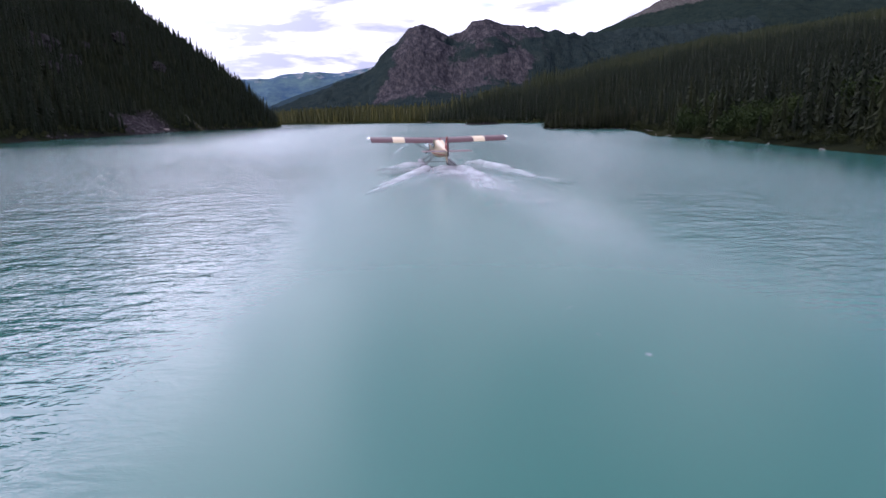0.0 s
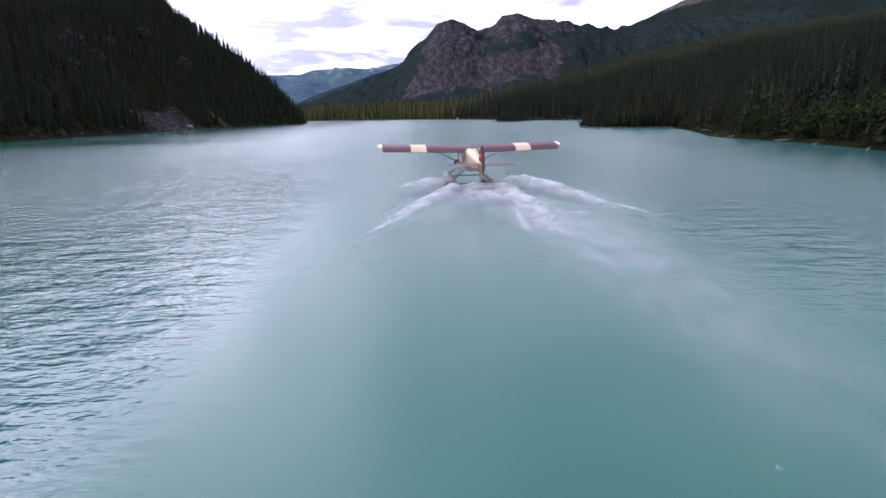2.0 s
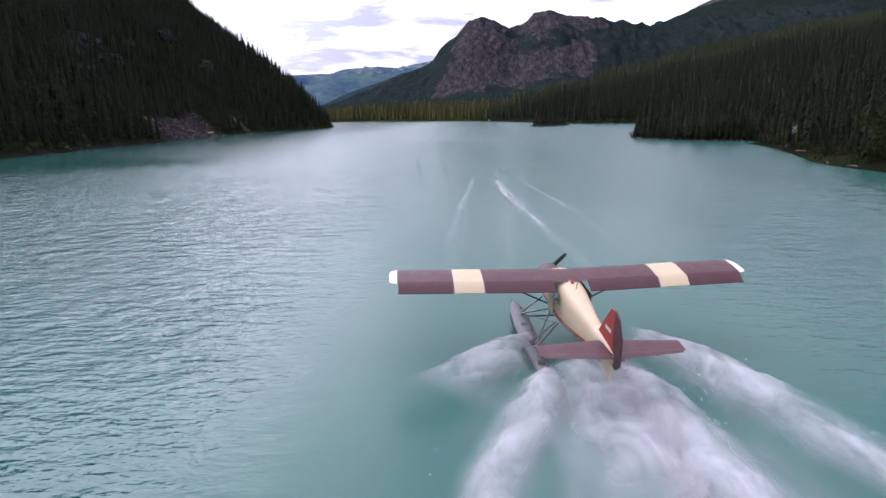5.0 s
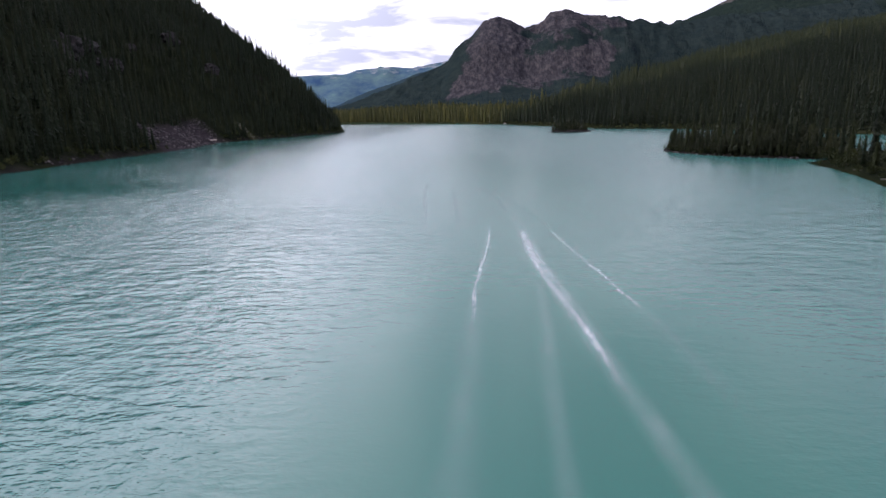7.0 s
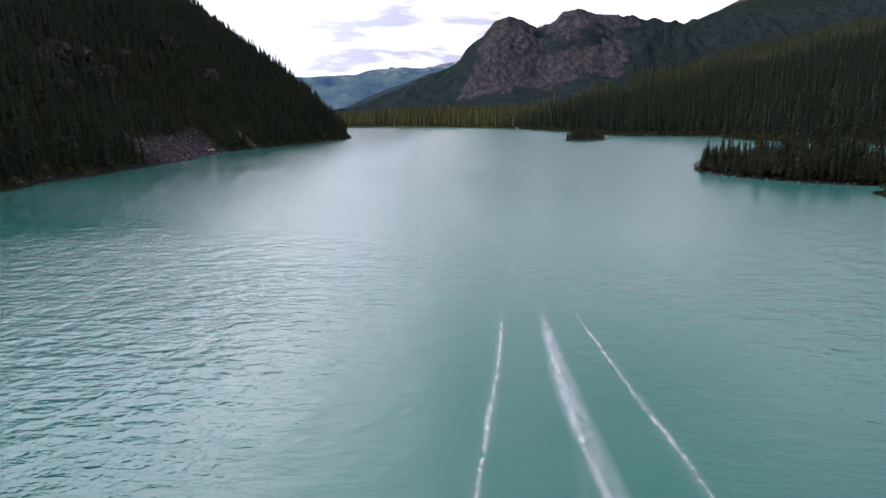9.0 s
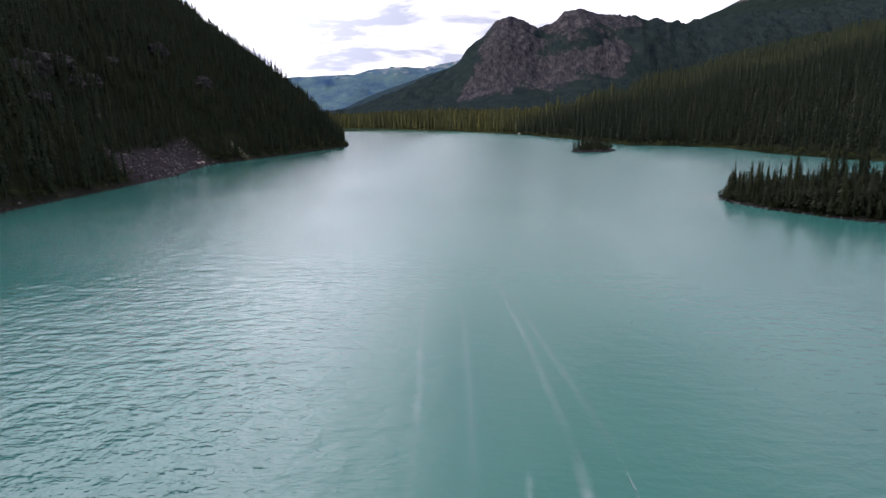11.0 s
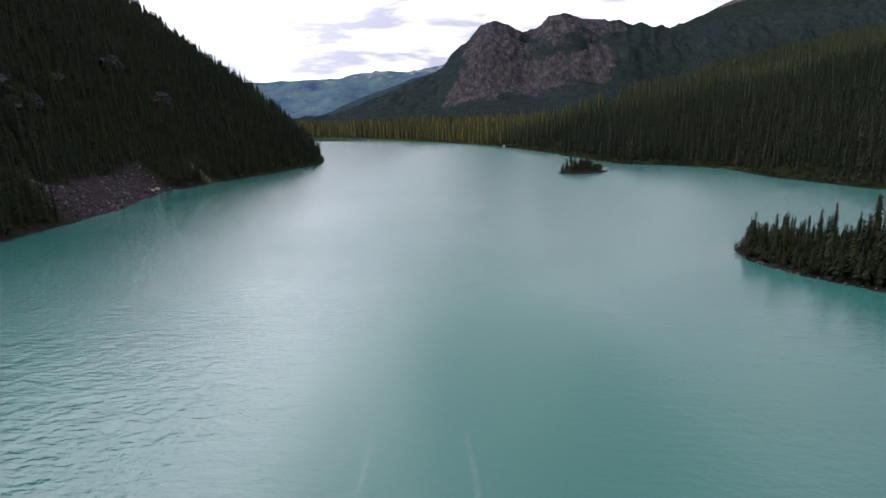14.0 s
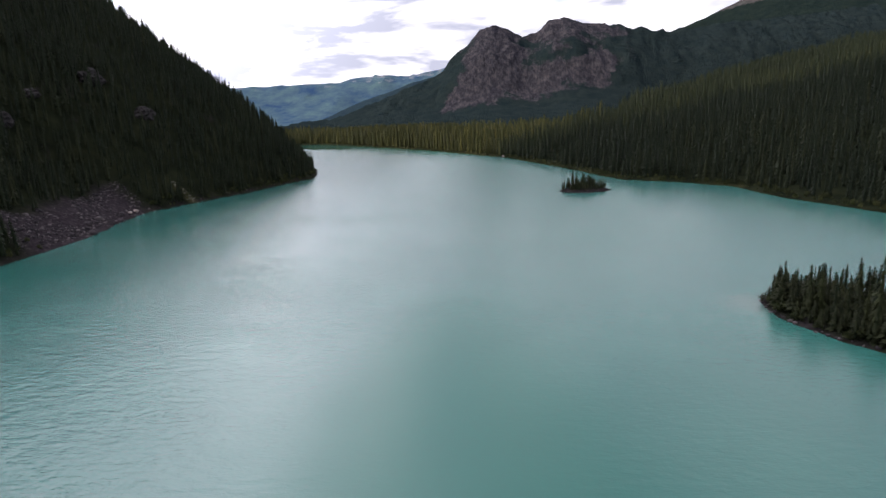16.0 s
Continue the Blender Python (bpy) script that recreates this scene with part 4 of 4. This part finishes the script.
def oval(y, cz, w, h, square=2.6, n=20, top=1.0):
    out = []
    for i in range(n):
        a = 2 * math.pi * i / n
        c, s = math.cos(a), math.sin(a)
        x = math.copysign(abs(c) ** (2 / square), c) * w / 2
        z = math.copysign(abs(s) ** (2 / square), s) * h / 2
        out.append((x * (top if z > 0 else 1.0), y, cz + z))
    return out


def foil(x, y0, z, chord, thick, n=9):
    """Aerofoil section at x: leading edge at y0, the chord runs aft."""
    up, down = [], []
    for i in range(n):
        u = (i / (n - 1)) ** 1.6
        t = thick * (1.48 * math.sqrt(u) - 0.63 * u - 1.76 * u * u + 1.42 * u ** 3 - 0.5 * u ** 4) * 1.0
        up.append((x, y0 - chord * u, z + t * 1.15))
        down.append((x, y0 - chord * u, z - t * 0.55))
    return up + down[-2:0:-1]


def rod(bm, a, b, r=0.03, flat=1.0, n=8):
    a, b = Vector(a), Vector(b)
    d = (b - a).normalized()
    u = d.cross(Vector((0, 1, 0)) if abs(d.y) < 0.9 else Vector((1, 0, 0))).normalized()
    w = d.cross(u)
    rings = []
    for p in (a, b):
        rings.append([p + u * r * math.cos(t) + w * r * flat * math.sin(t) for t in np.linspace(0, 2 * math.pi, n + 1)[:-1]])
    return loft(bm, rings)


def box(bm, c, s):
    m = Matrix.Translation(c) @ Matrix.Diagonal((*s, 1))
    bmesh.ops.create_cube(bm, size=1, matrix=m)
    return bm


def seaplane():
    """A high-wing bush plane on twin floats; nose along +y, keels at z = 0."""
    plane = new("seaplane")
    tagged(plane, "cream and maroon high-wing seaplane on grey twin floats", "seaplane")
    body = part("fuselage", loft(bmesh.new(), [
        oval(2.15, 2.20, 1.16, 1.20, 2.2), oval(1.5, 2.25, 1.26, 1.36, 2.6), oval(0.95, 2.42, 1.30, 1.72, 3.0, top=0.92), oval(0.2, 2.46, 1.32, 1.80, 3.2, top=0.92),
        oval(-1.2, 2.44, 1.30, 1.74, 3.0, top=0.90), oval(-2.2, 2.44, 1.16, 1.52, 2.8, top=0.88), oval(-3.4, 2.50, 0.86, 1.16, 2.6, top=0.86), oval(-4.8, 2.58, 0.50, 0.80, 2.5),
        oval(-5.8, 2.64, 0.24, 0.56, 2.4), oval(-6.15, 2.66, 0.10, 0.40, 2.2)]), CREAM, plane, "cream fuselage with a tapering tail")
    part("belly_stripe", loft(bmesh.new(), [oval(1.4, 2.02, 1.30, 0.16, 4), oval(-1.2, 2.02, 1.34, 0.16, 4), oval(-3.4, 2.20, 0.86, 0.14, 4), oval(-5.4, 2.42, 0.36, 0.12, 4)]), RED, body, "red side stripe")
    part("engine_cowling", loft(bmesh.new(), [oval(2.1, 2.2, 1.14, 1.18, 2.1), oval(2.5, 2.2, 1.22, 1.24, 2.0), oval(3.0, 2.2, 1.14, 1.16, 2.0), oval(3.12, 2.2, 0.96, 0.98, 2.0)]), MAROON, plane, "maroon radial engine cowling")
    hub = part("propeller_hub", loft(bmesh.new(), [oval(3.12, 2.2, 0.30, 0.30, 2), oval(3.3, 2.2, 0.24, 0.24, 2), oval(3.45, 2.2, 0.05, 0.05, 2)]), ALU, plane)
    for s in (1, -1):
        part("propeller_blade", loft(bmesh.new(), [[(s * z0 * 0.71, 3.26, 2.2 + s * z0 * 0.71), (s * z0 * 0.71 - w * 0.71, 3.30, 2.2 + s * z0 * 0.71 + w * 0.71), (s * z0 * 0.71, 3.33, 2.2 + s * z0 * 0.71), (s * z0 * 0.71 + w * 0.71, 3.29, 2.2 + s * z0 * 0.71 - w * 0.71)] for z0, w in ((0.1, 0.06), (0.5, 0.10), (1.0, 0.10), (1.27, 0.05))]), DARK, hub)
    part("windscreen", loft(bmesh.new(), [[(-0.56, 1.02, 3.12), (0.56, 1.02, 3.12), (0.56, 0.98, 3.10), (-0.56, 0.98, 3.10)], [(-0.62, 1.55, 2.62), (0.62, 1.55, 2.62), (0.62, 1.50, 2.60), (-0.62, 1.50, 2.60)]]), GLASS, body, "dark cabin windscreen")
    for s in (1, -1):
        for y0, y1 in ((0.85, 0.15), (0.02, -0.72), (-0.86, -1.5)):
            part("side_window", box(bmesh.new(), (0.665 * s * (1 if y0 > -0.5 else 0.985), (y0 + y1) / 2, 2.78), (0.03, y0 - y1, 0.44)), GLASS, body)
        part("cabin_door", box(bmesh.new(), (0.668 * s, -0.35, 2.28), (0.02, 0.8, 0.9)), CREAM, body)
        # wing with its bands
        rise = 0.026
        def span(x0, x1, name, mat, parent, lab="", grow=1.0):
            n = 4
            rings = []
            for i in range(n + 1):
                x = x0 + (x1 - x0) * i / n
                rings.append(foil(s * x, 0.62 + 0.02 * (grow > 1), 3.30 + rise * x, 1.50 + 0.03 * (grow > 1), 0.19 * grow))
            return part(name, loft(bmesh.new(), rings), mat, parent, lab)
        wing = span(0.0, 7.0, "wing", MAROON, plane, "maroon wing with a cream band")
        span(3.55, 4.75, "wing_band", CREAM, wing, "cream band round the wing", 1.06)
        tip = [foil(s * x, 0.62 - 0.5 * b, 3.30 + rise * x, 1.50 - 0.9 * b, 0.19 * (1 - 0.75 * b)) for x, b in ((7.0, 0.0), (7.15, 0.1), (7.27, 0.35), (7.32, 0.7))]
        part("wing_tip", loft(bmesh.new(), tip), WHITE, wing, "white rounded wing tip")
        # flaps and ailerons hang down for the climb
        def hanging(x0, x1, name, mat, lab=""):
            rings = []
            for x in (x0, (x0 + x1) / 2, x1):
                z = 3.315 + rise * x
                rings.append([(s * x, -0.80, z + 0.045), (s * x, -1.02, z - 0.03), (s * x, -1.30, z - 0.27), (s * x, -1.28, z - 0.30), (s * x, -1.00, z - 0.11), (s * x, -0.80, z - 0.05)])
            part(name, loft(bmesh.new(), rings), mat, wing, lab)
        hanging(0.70, 3.52, "flap", MAROON, "lowered maroon flap")
        hanging(3.56, 4.74, "band_flap", CREAM, "lowered cream flap section")
        hanging(4.78, 6.95, "aileron", MAROON, "drooped maroon aileron")
        part("aileron_weight", box(bmesh.new(), (s * 5.6, -0.6, 3.16 + rise * 5.6), (0.04, 0.25, 0.14)), DARK, wing)
        part("wing_strut", rod(bmesh.new(), (s * 0.62, 0.15, 1.95), (s * 3.3, -0.05, 3.33), 0.035, 1.9), DARK, plane)
        # tailplane
        tail = part("tailplane", loft(bmesh.new(), [foil(s * x, -5.05 - 0.10 * x, 2.82, 1.15 - 0.22 * x * 0.8, 0.055) for x in (0.0, 0.8, 1.6, 2.2, 2.42)]), MAROON, plane, "maroon horizontal tailplane")
        part("elevator", loft(bmesh.new(), [foil(s * x, -6.02 + 0.05 * x, 2.825, 0.42 - 0.07 * x, 0.030) for x in (0.12, 1.0, 1.9, 2.3)]), MAROON, tail)
        # floats
        fx = s * 1.55
        rings = []
        for y, w, top, keel in ((3.35, 0.12, 0.80, 0.62), (3.0, 0.44, 0.84, 0.36), (2.2, 0.68, 0.84, 0.12), (1.0, 0.78, 0.82, 0.02), (-0.6, 0.78, 0.80, 0.0), (-0.62, 0.76, 0.80, 0.14), (-2.4, 0.62, 0.76, 0.22), (-3.8, 0.40, 0.70, 0.38), (-4.55, 0.16, 0.66, 0.50)):
            chine = keel + (top - keel) * 0.42
            rings.append([(fx, y, keel), (fx + w / 2, y, chine), (fx + w / 2, y, top - 0.10), (fx + w * 0.3, y, top), (fx, y, top + 0.02), (fx - w * 0.3, y, top), (fx - w / 2, y, top - 0.10), (fx - w / 2, y, chine)])
        pontoon = part("float", loft(bmesh.new(), rings), ALU, plane, "grey riveted aluminium float")
        part("bow_bumper", loft(bmesh.new(), [[(fx + w * math.cos(a), y, 0.72 + w * math.sin(a)) for a in np.linspace(0, 2 * math.pi, 9)[:-1]] for y, w in ((3.32, 0.09), (3.42, 0.09), (3.48, 0.04))]), RUBBER, pontoon)
        part("water_rudder", box(bmesh.new(), (fx, -4.75, 0.42), (0.03, 0.34, 0.46)), DARK, pontoon)
        for y in (2.0, 0.6, -1.2, -2.8):
            part("hatch_cover", box(bmesh.new(), (fx, y, 0.835 - 0.012 * abs(y)), (0.26, 0.26, 0.03)), DARK, pontoon)
        for y in (2.4, 0.0, -2.4):
            part("cleat", box(bmesh.new(), (fx - s * 0.2, y, 0.86), (0.05, 0.16, 0.06)), DARK, pontoon)
        for ya, yb in ((1.75, 1.55), (1.75, 0.2), (-1.6, -1.3), (-1.6, 0.1)):
            part("float_strut", rod(bmesh.new(), (fx, ya, 0.80), (s * 0.55, yb, 1.72), 0.035, 1.5), ALU, plane)
        part("brace_wire", rod(bmesh.new(), (fx, 1.75, 0.82), (s * 0.56, -1.3, 1.72), 0.012), DARK, plane)
        for k in range(3):
            z = 1.0 + 0.22 * k
            x = 1.55 - (z - 0.8) * 1.087
            part("ladder_rung", rod(bmesh.new(), (s * (x + 0.02), -1.46, z), (s * (x + 0.02), -1.02, z), 0.02), ALU, plane)
        part("ladder_rail", rod(bmesh.new(), (s * 1.50, -1.02, 0.82), (s * 0.62, -1.02, 1.62), 0.022), ALU, plane)
    for y in (1.75, -1.6):
        part("spreader_bar", rod(bmesh.new(), (-1.55, y, 0.68), (1.55, y, 0.68), 0.05, 1.4), ALU, plane)
    fin_side = ((-4.5, 2.86), (-5.35, 3.9), (-5.62, 4.22), (-5.95, 4.25), (-5.98, 2.7))
    fin = bmesh.new()
    loft(fin, [[(x * (0.4 if z > 4 else 1.0), y, z) for y, z in fin_side] for x in (-0.05, 0.05)])
    fin = part("tail_fin", fin, RED, plane, "red upright tail fin")
    rud = bmesh.new()
    loft(rud, [[(x, y, z) for y, z in ((-5.99, 2.42), (-5.97, 4.27), (-6.3, 4.12), (-6.62, 3.5), (-6.6, 2.6), (-6.3, 2.36))] for x in (-0.035, 0.035)])
    part("rudder", rud, MAROON, fin, "dark maroon rudder")
    part("ventral_fin", loft(bmesh.new(), [[(x, y, z) for y, z in ((-4.4, 2.2), (-5.9, 2.42), (-5.9, 1.75), (-5.3, 1.85))] for x in (-0.03, 0.03)]), CREAM, plane)
    part("tail_marking", box(bmesh.new(), (0, -5.5, 3.45), (0.115, 0.5, 0.12)), WHITE, fin, "pale bar on the fin")
    part("roof_antenna", rod(bmesh.new(), (0, -1.6, 3.3), (0, -1.75, 3.75), 0.015), DARK, plane)
    part("beacon", loft(bmesh.new(), [oval(-0.9, 3.34, 0.12, 0.1, 2), oval(-1.0, 3.40, 0.14, 0.12, 2), oval(-1.1, 3.34, 0.12, 0.1, 2)]), RED, plane)
    return plane


plane = seaplane()
plane.matrix_world = pose(3.6, 68.0, -0.24, 5.0, 0.4, 6.0)


# ---- spray thrown up by the floats ----
def spray_plume(name, track, label, seed, rows=44, cols=17):
    """A soft mound of spray along a track of (x, y, half width, height, strength)."""
    t = np.linspace(0, len(track) - 1, rows)
    x, y, w, h, k = (np.interp(t, range(len(track)), [q[c] for q in track]) for c in range(5))
    dx, dy = np.gradient(x), np.gradient(y)
    n = np.hypot(dx, dy)
    v, st = [], []
    for i in range(rows):
        ends = smooth01(i / (rows - 1), 0.0, 0.10) * (1 - smooth01(i / (rows - 1), 0.72, 1.0))
        for c in range(cols):
            e = c / (cols - 1) * 2 - 1
            q = noise.fractal(Vector((x[i] * 0.9 + e * w[i], y[i] * 0.55, seed)), 0.9, 2.0, 4)
            side = e * w[i] * (1 + 0.15 * q)
            lift = h[i] * (1 - e * e) * max(0.3, 0.85 + 0.25 * q)
            v.append((x[i] + side * dy[i] / n[i], y[i] - side * dx[i] / n[i], 0.02 + lift))
            st.append(k[i] * ends * (1 - e * e) ** 1.7 * (0.9 + 0.45 * q))
    ob = mesh_from(name, np.array(v), grid_faces(rows, cols), SPRAY, {"strength": np.clip(st, 0, 1)}, True)
    return tagged(ob, label, "spray", kind="stuff")


spray_plume("float_spray", [(2.2, 67.6, 0.6, 0.7, 1.0), (0.6, 65.4, 1.7, 1.0, 1.0), (-1.8, 62.0, 2.3, 0.5, 0.6)], "white spray thrown sideways by one float", 1.0)
spray_plume("float_spray", [(2.5, 64.8, 0.7, 0.5, 1.0), (2.0, 62.2, 1.3, 0.75, 1.0), (0.3, 58, 1.2, 0.30, 0.8), (-1.3, 52, 0.9, 0.12, 0.6), (-2.6, 45, 0.7, 0.05, 0.3)], "white spray trailing behind one float", 2.0)
spray_plume("float_spray", [(4.2, 65.4, 1.8, 0.6, 1.0), (4.3, 61.5, 2.6, 0.6, 0.95), (4.6, 55, 2.8, 0.2, 0.5)], "pale mist churned up between the floats", 3.0)
spray_plume("float_spray", [(5.6, 65.2, 0.8, 0.6, 1.0), (6.0, 61.0, 1.6, 0.7, 1.0), (6.4, 55, 1.9, 0.35, 0.65), (6.8, 48, 1.8, 0.12, 0.36), (7.2, 40, 1.6, 0.06, 0.1)], "white spray trailing behind the other float", 4.0)
spray_plume("float_spray", [(6.2, 68.0, 0.7, 0.7, 1.0), (7.9, 65.4, 1.8, 1.05, 1.0), (9.8, 61.0, 2.1, 0.55, 0.75), (11.4, 56, 1.3, 0.12, 0.5), (13.2, 50, 1.1, 0.05, 0.2)], "white spray thrown sideways by the other float", 5.0)
spray_plume("spray_veil", [(6.0, 62, 3.0, 0.30, 0.46), (7.6, 50, 3.6, 0.18, 0.38), (8.6, 38, 3.4, 0.10, 0.24), (9.4, 26, 3.2, 0.05, 0.10), (10, 16, 3.0, 0.03, 0.05)], "thin veil of drifting spray over the wake", 6.0)
spray_plume("spray_veil", [(3.0, 64, 4.0, 0.20, 0.40), (2.6, 56, 4.2, 0.10, 0.30), (2.2, 46, 3.6, 0.05, 0.12), (2.0, 38, 3.2, 0.03, 0.04)], "milky veil on the water behind the floats", 7.0)


# soft pale lines that the wake leaves up the lake
for seed, label, track in (
        (11.0, "soft mist beside the broad foam line", [(3.6, 136, 0.5, 0.05, 1.3), (4.1, 118, 1.0, 0.06, 1.6), (5.3, 104, 1.0, 0.05, 0.9), (6.2, 92, 0.9, 0.04, 0.50), (7.4, 78, 0.8, 0.03, 0.40), (8.2, 70, 1.2, 0.03, 0.0)]),
        (12.0, "soft mist beside the thin foam line", [(0.3, 134, 0.4, 0.05, 0.3), (-0.2, 122, 0.6, 0.05, 0.45), (-1.2, 106, 0.6, 0.04, 0.3)]),
        (13.0, "faint pale streak inside the wake", [(4.0, 112, 0.5, 0.03, 0.22), (3.2, 97, 0.7, 0.03, 0.34), (2.6, 88, 0.7, 0.03, 0.32), (2.0, 72, 0.8, 0.03, 0.2)]),
        (14.0, "broad pale streak inside the wake", [(-1.2, 112, 0.6, 0.03, 0.12), (-1.4, 97, 1.0, 0.03, 0.30), (-1.5, 88, 1.1, 0.03, 0.30), (-1.8, 72, 1.2, 0.03, 0.2)]),
        (15.0, "faint spreading line at the edge of the wake", [(7.4, 126, 0.4, 0.03, 0.3), (9.1, 111, 0.6, 0.03, 0.34), (10.4, 98, 0.8, 0.03, 0.18), (11.6, 82, 1.0, 0.03, 0.12)]),
        (16.0, "old pale line along the wake", [(-11.4, 182, 0.3, 0.03, 0.2), (-10.9, 168, 0.45, 0.03, 0.42), (-9.6, 154, 0.5, 0.03, 0.42), (-8.5, 144, 0.5, 0.03, 0.4), (-7.0, 126, 0.6, 0.03, 0.3)]),
        (17.0, "old pale line slanting across the wake", [(-2.2, 182, 0.3, 0.03, 0.2), (-0.6, 169, 0.45, 0.03, 0.36), (1.4, 156, 0.5, 0.03, 0.36), (2.7, 144, 0.55, 0.03, 0.28), (4.0, 130, 0.6, 0.03, 0.1)]),
        (18.0, "faint old line beside the slanting one", [(0.2, 174, 0.4, 0.03, 0.12), (2.4, 159, 0.5, 0.03, 0.25), (4.4, 148, 0.5, 0.03, 0.25), (7.4, 130, 0.5, 0.03, 0.15)]),
        (19.0, "faint old line in the middle of the wake", [(-6.4, 174, 0.3, 0.03, 0.15), (-5.2, 157, 0.4, 0.03, 0.3), (-4.1, 144, 0.4, 0.03, 0.3), (-3.0, 126, 0.4, 0.03, 0.2)])):
    spray_plume("wake_streak", [(*q[:4], q[4] * 0.34) for q in track], label, seed)


def spray_drops():
    """Loose drops in the air over the plumes."""
    rng = np.random.default_rng(91)
    tet = np.array([(1, 0, -0.5), (-0.5, 0.87, -0.5), (-0.5, -0.87, -0.5), (0, 0, 1)])
    tri = np.array([(0, 1, 3), (1, 2, 3), (2, 0, 3), (0, 2, 1)])
    v, f = [], []
    for cx, cy, wx, wy, hz, count in ((0.4, 64.5, 1.4, 1.8, 0.7, 70), (1.8, 61.5, 0.9, 2.2, 0.7, 70), (6.4, 60.5, 1.2, 2.6, 0.8, 100), (8.2, 64.0, 1.4, 2.0, 0.7, 70), (-1.5, 53.5, 0.6, 3.5, 0.10, 120), (11.4, 57.5, 0.7, 3.0, 0.12, 120)):
        for _ in range(count):
            c = np.array((cx + rng.normal(0, wx * 0.5), cy + rng.normal(0, wy * 0.5), 0.04 + abs(rng.normal(0, hz * 0.5))))
            f += [tuple(q + len(v)) for q in tri]
            v += list(tet * rng.uniform(0.008, 0.022) + c)
    ob = mesh_from("spray_drops", np.array(v), np.array(f), FOAM_DROP)
    tagged(ob, "loose white water drops over the spray", "spray", kind="stuff")


spray_drops()
